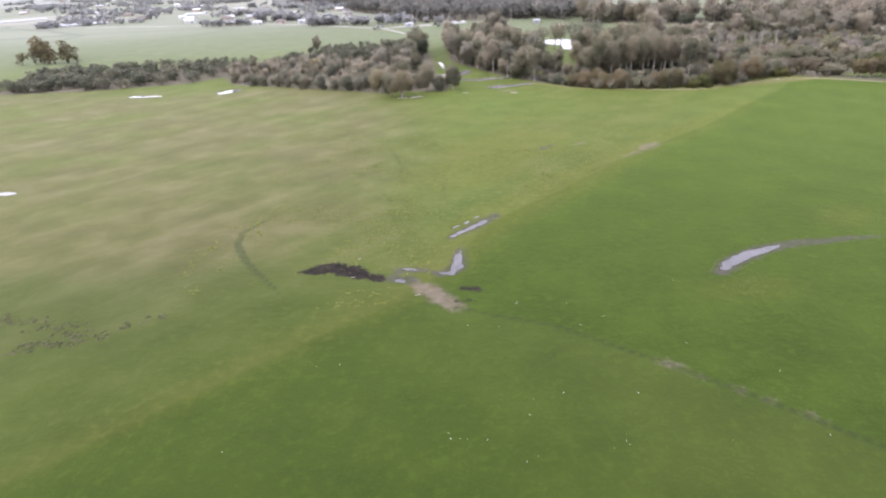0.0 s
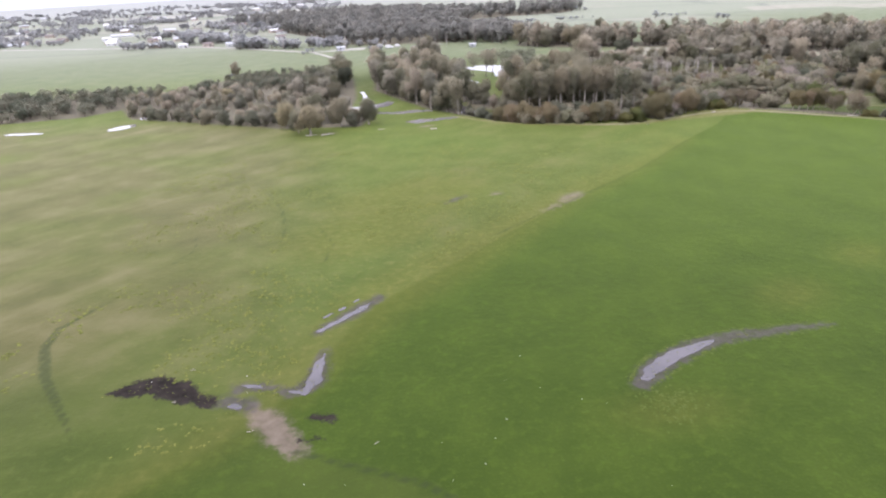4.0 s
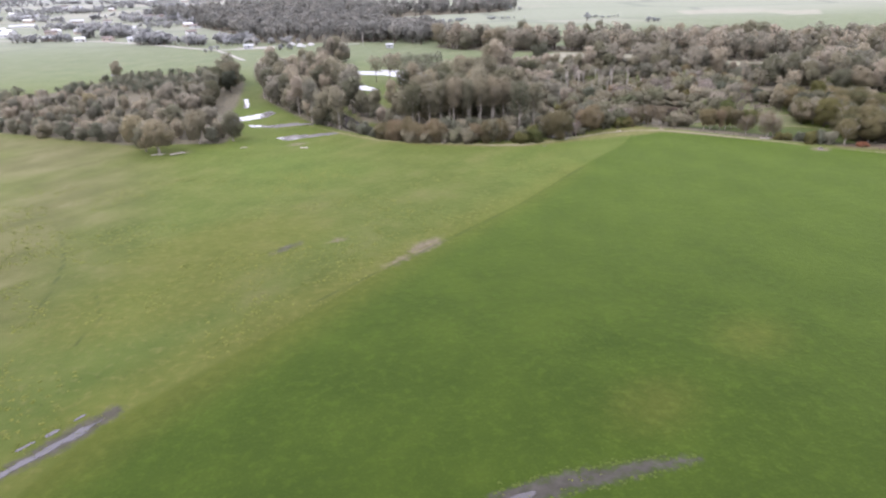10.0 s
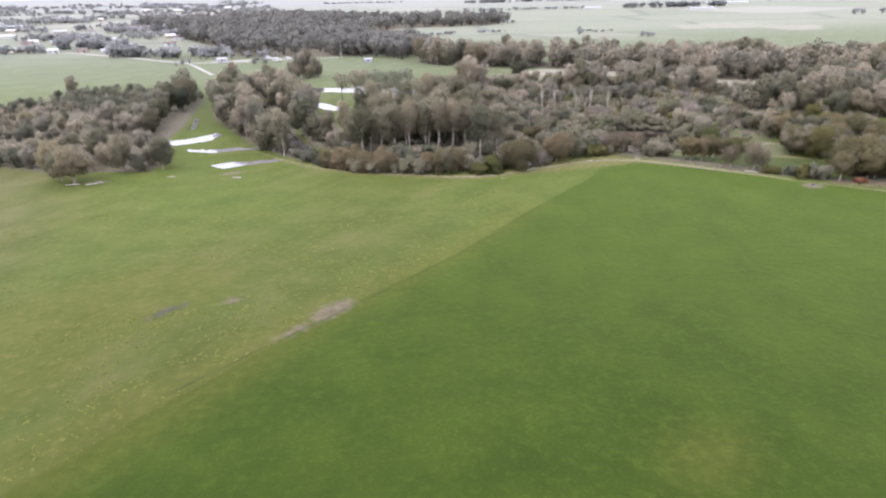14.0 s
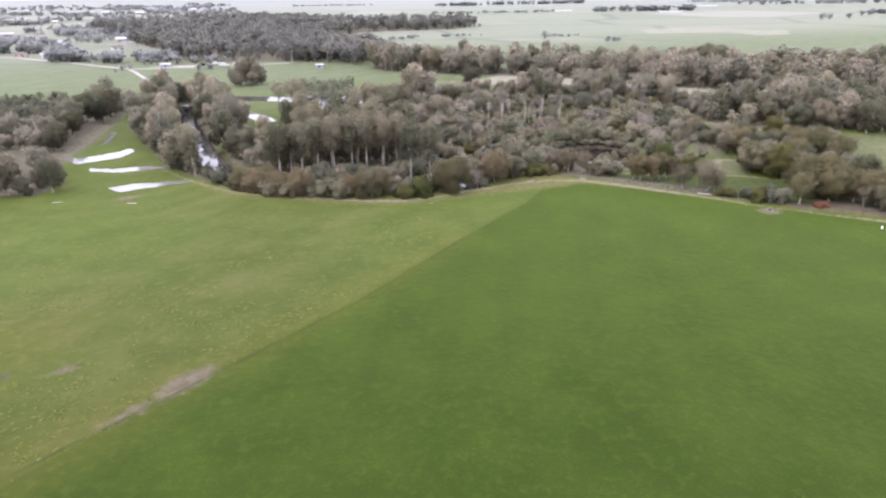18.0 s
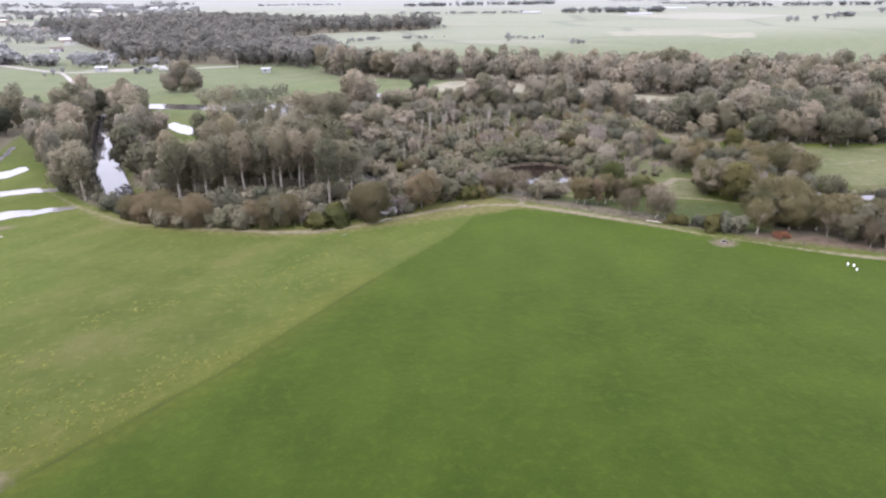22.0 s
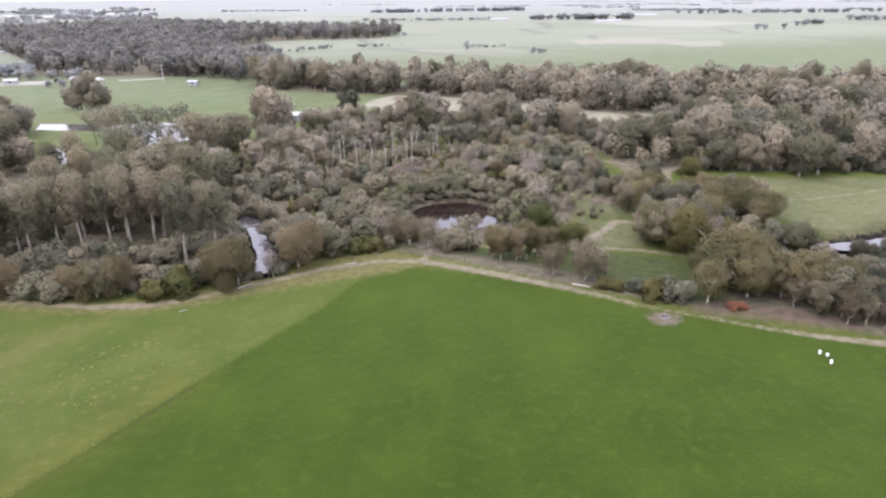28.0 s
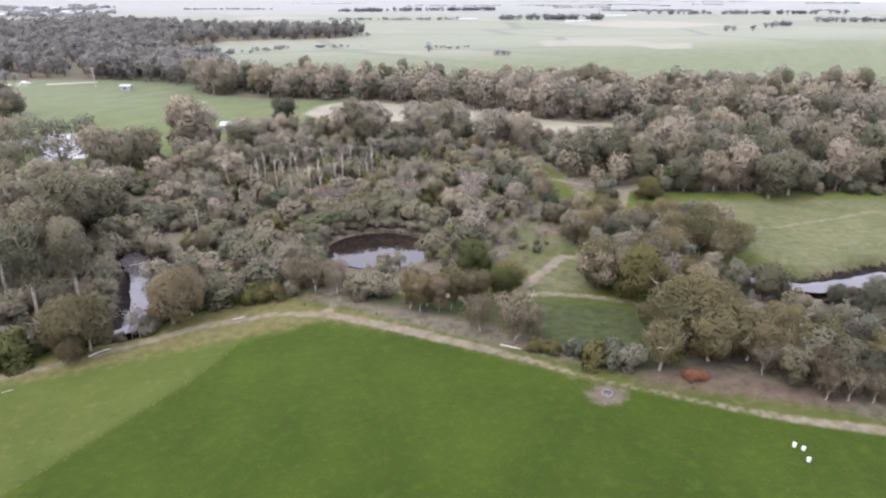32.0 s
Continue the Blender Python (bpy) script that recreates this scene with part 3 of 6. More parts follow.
def rounded(me, verts, middle, flat=1.0):
    """Soft shading of a leafy mass: normals that point away from its middle, roughened a little."""
    v = np.asarray(verts, float)
    tilt = np.repeat(np.random.default_rng(len(v)).normal(size=(len(v) // 4, 3)) * 0.09, 4, axis=0)
    away = (v - np.asarray(middle)) * (1, 1, flat)
    away = away / (np.linalg.norm(away, axis=1)[:, None] + 1e-6)
    a, c, d = v[0::4], v[1::4], v[2::4]
    own = np.cross(c - a, d - a)
    own = np.repeat(own / (np.linalg.norm(own, axis=1)[:, None] + 1e-9), 4, axis=0)
    n = away + own * 0.12 + tilt
    n /= np.linalg.norm(n, axis=1)[:, None]
    me.attributes.new("custom_normal", "FLOAT_VECTOR", "POINT").data.foreach_set("vector", n.astype(np.float32).ravel())


def joined(pieces):
    verts, faces = [], []
    for v, f in pieces:
        base = len(verts)
        verts += v
        faces += [tuple(i + base for i in face) for face in f]
    return verts, faces


def sprays(r, centres, out, size, loose, droop):
    """Small leafy diamonds at centres, that face outwards more or less."""
    k = len(centres)
    face = out + r.normal(size=(k, 3)) * loose
    face /= np.linalg.norm(face, axis=1)[:, None]
    way = r.normal(size=(k, 3))
    way[:, 2] -= droop
    way -= (way * face).sum(1)[:, None] * face
    way /= np.linalg.norm(way, axis=1)[:, None]
    across = np.cross(face, way)
    s = (size * (0.55 + 0.9 * r.random(k)))[:, None]
    corners = np.stack([centres - way * s, centres - across * s * 0.55, centres + way * s, centres + across * s * 0.55], 1)
    return corners.reshape(-1, 3)


def leaf_cloud(r, clumps, per, size, droop=0.5, flat=0.85, loose=0.7, middle=None):
    """Leafy sprays scattered through clumps (x, y, z, radius); middle: the crown's own middle."""
    parts = []
    for cx, cy, cz, rad in clumps:
        k = max(6, int(per * (rad / 1.8) ** 2))
        d = r.normal(size=(k, 3))
        d /= np.linalg.norm(d, axis=1)[:, None]
        out = d.copy()
        d *= (rad * (0.45 + 0.55 * r.random(k) ** 0.5) * (0.85 + 0.35 * r.random(k)))[:, None]
        d[:, 2] *= flat
        if middle is not None:
            far = d + np.array([cx, cy, cz]) - np.array(middle)
            out = out * 0.6 + far / (np.linalg.norm(far, axis=1)[:, None] + 1e-6)
        parts.append(sprays(r, d + (cx, cy, cz), out, size, loose, droop))
    verts = np.concatenate(parts)
    return verts, np.arange(len(verts)).reshape(-1, 4)


def crown_of(r, foot, top, spread, masses, count, size, droop=0.5, loose=0.5, fat=1.0):
    """The leaves of a whole crown, heaped in rounded masses; gives the corners and the middle from which each is shaded."""
    mid, half = np.array([0, 0, (top + foot) / 2]), (top - foot) / 2
    balls = []
    turn = r.random() * 6.28
    for k in range(masses):
        s = -0.95 + 1.9 * (k + r.random()) / masses
        a = turn + 2.4 * k + r.normal() * 0.3
        q = spread * math.sqrt(max(0.05, 1 - s * s * (0.85 if s > 0 else 0.55))) * r.uniform(0.3, 0.78)
        balls.append((math.cos(a) * q, math.sin(a) * q, mid[2] + s * half * 0.76, spread * r.uniform(0.26, 0.56) * fat))
    balls.append((0, 0, mid[2] + half * 0.1, spread * 0.6))
    balls = np.array(balls)
    share = balls[:, 3] ** 2 / (balls[:, 3] ** 2).sum()
    centres, outs, middles = [], [], []
    for n, (x, y, z, rad) in enumerate(balls):
        k = int(count * share[n] * 4) + 4
        d = r.normal(size=(k, 3))
        d /= np.linalg.norm(d, axis=1)[:, None]
        wave = np.cos(d @ r.normal(size=3) * 5 + r.random() * 6) + np.cos(d @ r.normal(size=3) * 7 + r.random() * 6)
        c = np.array([x, y, z]) + d * (rad * (0.66 + 0.1 * wave + 0.48 * r.random(k) ** 0.8))[:, None]
        free = np.ones(k, bool)
        for m, (bx, by, bz, brad) in enumerate(balls):
            if m != n:
                free &= np.linalg.norm(c - (bx, by, bz), axis=1) > brad * 0.6
        centres.append(c[free]), outs.append(d[free])
        middles.append(np.tile(np.array([x, y, z - rad * 0.25]) * 0.5 + mid * 0.5, (int(free.sum()), 1)))
    centres, outs, middles = np.concatenate(centres), np.concatenate(outs), np.concatenate(middles)
    pick = r.permutation(len(centres))[:count]
    return sprays(r, centres[pick], outs[pick], size, loose, droop), np.repeat(middles[pick], 4, axis=0)


def limbs(r, height, fork, spread, count, thick, lean=0.018, twigs=2):
    """A trunk that forks into limbs with twigs; gives the pieces and the limbs' ends."""
    top = np.array([r.normal() * lean * height, r.normal() * lean * height, height * fork])
    trunk = [(0, 0, -0.3), tuple(top * 0.33 + r.normal(size=3) * 0.12), tuple(top * 0.67 + r.normal(size=3) * 0.15), tuple(top)]
    pieces, ends = [tube(trunk, [thick * 1.25, thick, thick * 0.85, thick * 0.7], 7)], []
    turn = r.random() * 6.28
    for n in range(count):
        a = turn + 6.28 * n / count + r.normal() * 0.35
        reach, rise = spread * (0.45 + 0.55 * r.random()), height * (1 - fork) * (0.55 + 0.4 * r.random())
        start = top * (0.72 + 0.28 * r.random())
        end = np.array([top[0] + math.cos(a) * reach, top[1] + math.sin(a) * reach, min(height * 0.93, start[2] + rise)])
        mid = start * 0.45 + end * 0.55 + np.array([0, 0, -0.06 * height]) + r.normal(size=3) * 0.25
        pieces.append(tube([tuple(start), tuple(mid), tuple(end)], [thick * 0.5, thick * 0.33, thick * 0.13], 5))
        ends.append(end)
        for _ in range(twigs):
            s = 0.4 + 0.5 * r.random()
            root = mid * (1 - s) + end * s
            tip = root + np.array([math.cos(a + r.normal()) * reach * 0.4, math.sin(a + r.normal()) * reach * 0.4, height * (0.03 + 0.09 * r.random())])
            pieces.append(tube([tuple(root), tuple(tip)], [thick * 0.22, thick * 0.07], 4))
            ends.append(tip)
    return pieces, ends


def tree(name, label, category, seed, height, fork, spread, count, thick, bark, leaves, per, size, rad, droop=0.5, group="trees of the river flat", twigs=2, low=0.0, cover=1.5, masses=11):
    """One tree: a forked trunk and a crown of leafy clumps with gaps."""
    r = np.random.default_rng(seed)
    ob = tagged(new(name), label, category, group)
    pieces, ends = limbs(r, height, fork, spread, count, thick, twigs=twigs)
    mesh_object("trunk", *joined(pieces), bark, ob, smooth=True)
    foot = height * fork * (1 - low)
    tufts = [(*e, rad * (0.45 + 0.3 * r.random())) for e in ends]
    outer, middles = crown_of(r, foot, height, spread * 1.05, masses, int(cover * 6.28 * spread * (height - foot) / (1.1 * size * size)), size, droop)
    inner, _ = leaf_cloud(r, tufts, per * 0.25, size, droop, middle=(0, 0, (foot + height) / 2))
    verts = np.concatenate([inner, outer])
    crown = mesh_object("crown", verts, np.arange(len(verts)).reshape(-1, 4), leaves, ob)
    rounded(crown.data, verts, np.concatenate([np.tile((0.0, 0.0, foot + (height - foot) * 0.35), (len(inner), 1)), middles]))
    return ob, height


def shrub(name, label, seed, height, spread, leaves, size, group="shrubs of the river flat", category="shrub"):
    r = np.random.default_rng(seed)
    ob = tagged(new(name), label, category, group)
    pieces = []
    for n in range(5):
        a = 6.28 * n / 5 + r.random()
        pieces.append(tube([(0, 0, -0.2), (math.cos(a) * spread * 0.3, math.sin(a) * spread * 0.3, height * 0.35), (math.cos(a) * spread * 0.55, math.sin(a) * spread * 0.55, height * 0.7)], [0.12, 0.08, 0.03], 5))
    mesh_object("stem", *joined(pieces), DARKBARK, ob, smooth=True)
    verts, middles = crown_of(r, -height * 0.15, height, spread, 7, int(1.7 * 6.28 * spread * height / (1.1 * size * size)), size, 0.1)
    bush = mesh_object("foliage", verts, np.arange(len(verts)).reshape(-1, 4), leaves, ob)
    rounded(bush.data, verts, middles)
    return ob, height


def snag(seed, height):
    r = np.random.default_rng(seed)
    ob = tagged(new("dead_tree"), "bleached bare dead tree standing in swamp scrub", "dead tree", "dead trees")
    pieces, _ = limbs(r, height, 0.45 + 0.4 * r.random(), height * (0.06 + 0.12 * r.random()), 2 + int(r.integers(3)), height * 0.0105, 0.05, 1)
    mesh_object("trunk", *joined(pieces), BLEACHED, ob, smooth=True)
    return ob, height


# ---- kinds of trees, built once; the first of each is planted like the rest ----
def gums(seed, light):
    # remote kinds take the leaf colour with haze mixed in
    gum, dull = (HAZED_GUM, HAZED_GUM) if light else (GUM, SHRUB)
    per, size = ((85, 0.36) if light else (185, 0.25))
    return {
        "tall": [tree("river_gum", "tall river gum with pale trunk and grey-olive crown", "gum tree", seed + k, 22.0, 0.55, 3.7, 6, 0.36, BARK, (gum, GREY, gum, gum)[k], per, size, 1.6, 1.7, "river gums", low=0.36, cover=1.0, masses=20) for k in range(2 if light else 4)],
        "round": [tree("gum_tree", "spreading gum with rounded olive-brown crown", "gum tree", seed + 20 + k, 13.0, 0.35, 3.9, 7, 0.3, BARK, (gum, GREY, gum)[k], per, size, 1.5, 1.1, "spreading gums", low=0.65) for k in range(3)],
        "dark": [tree("scrub_tree" if light else "swamp_tree", "dull grey-green scrub tree with dense crown" if light else "dull dark green swamp tree with dense crown", "tree", seed + 40 + k, 12.0, 0.3, 3.6, 6, 0.25, DARKBARK, (SHRUB if light else DUSK, dull, gum)[k], per, size, 1.5, 0.6, "scrub trees" if light else "swamp trees", low=0.8) for k in range(2 if light else 3)],
    }


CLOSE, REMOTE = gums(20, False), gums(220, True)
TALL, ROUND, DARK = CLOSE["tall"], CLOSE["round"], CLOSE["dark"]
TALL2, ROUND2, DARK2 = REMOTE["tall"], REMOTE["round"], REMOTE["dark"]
RUSTY = [tree("paperbark_tree", "rusty brown leaved tree with pale bark at paddock edge", "tree", 70 + k, 9.0, 0.25, 3.8, 7, 0.22, BARK, BROWN, 520, 0.13, 1.2, 0.6, "rusty trees", low=0.55, cover=1.6) for k in range(2)]
OLIVES = [tree("olive_gum", "bushy olive-green gum beside paddock track", "gum tree", 60 + k, 9.0, 0.3, 3.4, 7, 0.22, BARK, OLIVE, (520, 520, 260)[k], (0.14, 0.14, 0.12)[k], 1.2, 0.9, "olive gums", low=0.45, cover=(1.7, 1.7, 0.6)[k]) for k in range(3)]
TWIGGY = [tree("leafless_tree", "brown leafless tree with dense fine twigs", "tree", 160 + k, 8.0, 0.25, 2.7, 8, 0.16, BARK, TWIG, 420, 0.11, 1.1, 0.2, "brown leafless trees", 4, low=0.4, cover=0.55) for k in range(2)]
WILLOW = [tree("willow_tree", "yellow-green leafy tree beside track", "tree", 80 + k, 10.0, 0.25, 3.8, 6, 0.25, DARKBARK, GREEN, 480, 0.14, 1.3, 0.9, "yellow-green trees", low=0.7) for k in range(2)]
BARE = [tree("leafless_tree", "greyish pink leafless tree with fine twigs", "tree", 90 + k, 9.0, 0.3, 2.8, 8, 0.17, BLEACHED, PINKISH, 30, 0.2, 1.4, 0.0, "leafless trees", 4, low=0.3, cover=0.3) for k in range(2)]
BUSH = [shrub("shrub", "rounded dull green wattle shrub", 100 + k, 5.0, 3.0, SHRUB, 0.28) for k in range(3)]
GBUSH = [shrub("shrub", "grey-green tea-tree shrub in swamp", 110 + k, 5.5, 2.8, (GREY, SCRUB)[k], 0.28) for k in range(2)]
LBUSH = [shrub("shrub", "bright green shrub at paddock edge", 120 + k, 3.5, 2.2, GREEN, 0.2) for k in range(1)]
SNAG = [snag(130 + k, 11.0) for k in range(5)]
SPARSE = [tree("open_gum", "slender gum with thin open crown before a bright pond", "gum tree", 240 + k, 14.0, 0.5, 4.0, 8, 0.2, DARKBARK, SHRUB, 60, 0.32, 1.2, 0.8, "open gums", 3, low=0.3, cover=0.42, masses=12) for k in range(2)]
OBUSH = [shrub("shrub", "dead orange shrub on reddish earth", 140, 2.4, 1.8, ORANGE, 0.11)]
planted = set()
spots = []


def ground_z(x, y):
    pt = (np.array([x]), np.array([y]))
    d = max(float(sd_line(RIVER_LINE, *pt, 3.3)[0]), float(sd_line(BELT_POND, *pt, 4.0)[0]), float(sd_spot(*TARN_RIM, *pt)[0]), float(sd_spot(*POOL, *pt)[0]))
    q = min(1, max(0, (d + 3.0) / 4.5))
    return -2.2 * q * q * (3 - 2 * q)


def plant(kind, x, y, height, width=1.0):
    if float(sd_spot(*POOL, np.array([x]), np.array([y]))[0]) > -0.3:
        return
    ob, full = kind[int(rng.integers(len(kind)))]
    s = height / full
    m = Matrix.Translation((x, y, ground_z(x, y) - 0.1)) @ Matrix.Rotation(rng.random() * 6.28, 4, "Z") @ Matrix.Diagonal((s * width, s * width, s, 1))
    spots.append((x, y))
    if ob.name in planted:
        copy_thing(ob, m).matrix_basis = m
    else:
        planted.add(ob.name)
        ob.matrix_basis = m


def wet(x, y, room=0.0):
    pt = (np.array([x]), np.array([y]))
    return max(float(sd_line(RIVER_LINE, *pt, 3.3 + room)[0]), float(sd_line([(117, 284), (114, 297)], *pt, 2.6 + room)[0]) if room else -1.0, float(sd_line(BELT_POND, *pt, 4.5 + room)[0]), float(sd_spot(164.4, 281.6, 11.0 + room, 9.8 + room, -6, *pt)[0]), float(sd_spot(118.6, 285.2, 7.4 + room, 5.6 + room, -38, *pt)[0])) > 0


OPEN = ([(191.7, 290.9), (206.4, 291.6), (205.8, 276.5), (194, 265.2), (185.9, 264.1)],
        [(221.8, 324.4), (231.8, 321.7), (249.3, 304.2), (233.9, 294.2), (228.2, 293.1), (223.1, 305.3)],
        [(232.4, 294.6), (259.6, 295.5), (267, 282.7), (250.8, 264.4), (231.6, 273.7), (231.4, 282.5)])


def scatter(area, count, gap, mixture, heights, keep=lambda x, y: True):
    """Plants up to count trees inside an outline, no two nearer than gap."""
    xs, ys = [p[0] for p in area], [p[1] for p in area]
    kinds, weights = [k for k, _ in mixture], np.array([w for _, w in mixture], float)
    done = 0
    for _ in range(count * 30):
        x, y = rng.uniform(min(xs), max(xs)), rng.uniform(min(ys), max(ys))
        if sd_poly(area, np.array([x]), np.array([y]))[0] < 0.5 or wet(x, y, 1.6) or not keep(x, y):
            continue
        if any((x - a) ** 2 + (y - b) ** 2 < gap * gap for a, b in spots):
            continue
        k = int(rng.choice(len(kinds), p=weights / weights.sum()))
        lo, hi = heights[k]
        if hi > 3 and any(float(sd_poly(o, np.array([x]), np.array([y]))[0]) > -0.6 for o in OPEN):
            continue
        plant(kinds[k], x, y, rng.uniform(lo, hi), rng.uniform(0.9, 1.4))
        done += 1
        if done >= count:
            break


# ---- planting: the trees that stand out, then the mass of each wood ----
FEATHER = [tree("casuarina_tree", "feathery grey-green casuarina with pale slender stem", "tree", 95 + k, 9.0, 0.4, 2.2, 6, 0.13, BARK, (OLIVE, BROWN)[k], 620, 0.12, 1.0, 1.8, "casuarinas", low=0.6) for k in range(2)]
for x, y, h in ((112.8, 251.6, 9.1), (114.6, 252.2, 9.3), (125.8, 257.6, 9.0), (128.5, 260, 8.2), (94.2, 253.4, 7.3), (65.2, 263.5, 9.0), (60.5, 267, 7.5)):
    plant(RUSTY, x, y, h)
for x, y, h in ((132.7, 261.5, 6.5), (199.9, 251.9, 8.4), (202.5, 250, 7.8)):
    plant(ROUND, x, y, h, 1.3)
for x, y, h in ((204.6, 224.5, 8.6), (208.2, 223, 7.8), (211.5, 219.8, 6.8), (199, 229, 8)):
    plant(OLIVES, x, y, h, 1.25)
for x, y, h in ((-12, 352, 10), (-14, 343, 10), (-13, 362, 12), (-7, 372, 11), (-14, 376, 13), (-8, 386, 14), (-20, 352, 10), (-12, 396, 15), (-10, 334, 9), (-9, 325, 8)):
    plant(DARK, x, y, h, 1.5 if y < 270 else 1.1)
plant(ROUND, -14.2, 264.5, 11.5, 1.45)
for x, y, h in ((-19, 268, 9), (7.2, 276, 10.2), (-3.6, 275, 11.1), (-24.3, 277, 10), (91.9, 253, 7.6), (176.2, 366.7, 11), (172, 368, 9), (198.2, 361, 11), (207.2, 361, 10), (142, 379.6, 8.5), (160, 371.3, 8)):
    plant(ROUND, x, y, h, 1.15)
for x, y, h in ((100.2, 251.6, 3.2), (104.6, 252.6, 5), (179.1, 233.8, 2.7), (181, 232.3, 2.7), (185.7, 228, 4.2), (150.9, 266, 2.4), (140.2, 262.4, 3.2), (137.6, 262, 3), (148, 266.6, 2.6)):
    plant(LBUSH, x, y, h)
for x, y, h in ((101.8, 253.6, 4.2), (98.4, 268.5, 3.8), (101.6, 268.5, 4.4), (105.9, 269.5, 4.5), (184.4, 231, 3), (188.1, 227.4, 4.1), (190.4, 226, 3.9), (227.7, 299.2, 5.1), (168.5, 265.5, 1.8), (54.5, 273.5, 4), (57.5, 270.5, 4.5), (51, 278.5, 3.6), (47.5, 281.5, 3.6)):
    plant(BUSH, x, y, h)
for x, y, h in ((96.8, 252.6, 2.8), (189.8, 297.5, 8.3), (210, 246.3, 6.7)):
    plant(BARE, x, y, h, 1.1)
for x, y, h in ((90.7, 268.5, 3.8), (94.5, 268.9, 3.4), (156.5, 259.6, 4.5), (160.4, 259.6, 3.8), (214.4, 230.3, 5.2), (226.7, 233.4, 4.4), (144.9, 263, 3), (83.7, 254, 5), (77.4, 257, 3.9)):
    plant(GBUSH, x, y, h)
for x, y, h in ((165.4, 250.8, 7.8), (168.4, 250, 7.4), (170.6, 250.4, 8.5), (173.2, 250.8, 6.8), (177.3, 253, 5.8), (167, 252.5, 7), (164, 252.4, 7.4), (175.4, 250.8, 6.6)):
    plant(FEATHER, x, y, h)
for x, y, h in ((181.5, 254.4, 5.4), (178.7, 263.7, 6.8), (203.8, 246, 9.6), (207.1, 235.5, 7.6), (208.2, 231.5, 7.4), (237.7, 294.5, 5.2)):
    plant(WILLOW, x, y, h, 1.3)
for x, y, h in ((174.5, 265, 3), (223.9, 238, 7.8), (221, 241, 6.6), (219, 245, 5.5), (233.6, 232.4, 5), (239.4, 230.8, 6), (228.4, 225.3, 4.6), (206.3, 284.6, 5.4), (204.9, 286.6, 4.6), (209.2, 264.6, 8.4), (219, 263.2, 6.8), (211.9, 261.8, 7)):
    plant(DARK, x, y, h, 1.2)
for x, y, h in ((63.6, 288, 10), (70.5, 278, 14), (121.4, 379.3, 15.9), (104, 266.5, 17.5), (110, 269, 16)):
    plant(TALL, x, y, h)
for x, y, h in ((153, 408, 12.7), (-79, 444, 8.6)):
    plant(DARK, x, y, h, 1.15)
for x, y, h in ((139, 330, 9), (143, 333, 10), (148, 331, 9), (152, 334, 11), (156, 318, 9), (161, 326, 10), (167, 322, 9), (176, 328, 10), (150, 342, 10), (160, 340, 10), (168, 344, 10), (134, 328, 9), (141, 325, 10), (146, 324, 11), (149, 317, 9), (154, 322, 12), (157, 326, 10), (171, 330, 10), (164, 332, 11), (173, 336, 9), (136, 318, 8), (160, 315, 8), (181, 318, 8), (128, 297, 7)):
    plant(SNAG, x, y, h * rng.uniform(0.9, 1.2))
for x, y, h in ((155, 294.5, 5), (158.5, 296, 5.4), (162, 297, 5.8), (165.5, 297.5, 5.6), (169, 297, 6), (172.5, 296, 5.6), (176, 294, 5.4), (156.9, 258.9, 4.8), (161, 258.6, 3.9), (159, 260.5, 4), (160, 266.5, 2.0), (180, 290, 4.6), (151, 291, 4.2), (182, 284, 4.4)):
    plant(GBUSH, x, y, h, 1.3)
for k in range(34):
    a = -0.35 + 3.9 * k / 33
    x, y = 164.4 + (14.0 + 0.7 * math.sin(k * 2.3)) * math.cos(a), 281.6 + (12.6 + 0.6 * math.sin(k * 1.7)) * math.sin(a) - 1.2 * math.cos(a)
    plant(GBUSH if k % 3 else BUSH, x, y, 1.6 + 0.9 * (k * 0.37 % 1), 1.3)
for x, y, h in ((240, 235, 2.6), (245.5, 233.5, 2.8), (260, 238, 5), (264, 241, 6), (229, 240, 4), (252, 234.6, 2.6)):
    plant(DARK, x, y, h, 1.2)
for x, y, h in ((90.3, 253.3, 7.1), (94.5, 254.5, 6.2), (74, 258, 7.5), (111.4, 253.6, 8.4), (125.2, 261.5, 7), (69.5, 259.8, 6.5), (86.5, 254.5, 6)):
    plant(RUSTY, x, y, h, 1.2)
for x, y, h in ((85.7, 260, 5.2), (83.9, 253.6, 4.9), (80, 255.6, 5.2), (107.5, 253.8, 4), (133.2, 262.5, 5.6), (128.9, 262.5, 4.9), (71, 257.6, 4.5), (66, 260, 5)):
    plant(GBUSH, x, y, h, 1.2)
for x, y, h in ((80.7, 268.4, 5.4), (87.3, 270.2, 4.7), (99.9, 267.2, 4.7), (95.7, 268.4, 3.9), (84, 268, 4.4), (91.5, 269.5, 4), (76.5, 268.5, 5), (108, 258, 4.6), (103, 257, 4.2), (97.5, 256.5, 4.4), (77, 257.4, 4.2), (88.8, 257.6, 4.6)):
    plant(BUSH, x, y, h, 1.2)
for x, y, h in ((100.2, 250.4, 3.7), (104.4, 251.7, 5.0), (139.2, 262.8, 3.7), (141.8, 263.4, 3.4)):
    plant(LBUSH, x, y, h, 1.3)
for x, y, h in ((107.7, 277, 14), (97.1, 276, 17.5), (101.5, 279, 17), (92.5, 275.5, 18), (88, 277, 17), (83, 276, 18), (78.5, 277, 17), (74, 274, 16.5), (104, 284, 15)):
    plant(TALL, x, y, h)
for x, y, h in ((138.1, 374.1, 8.5), (142, 377, 8.5), (106.7, 350, 15.2), (100, 352, 15), (112, 352, 14), (119.9, 378, 18)):
    plant(ROUND, x, y, h, 1.15)
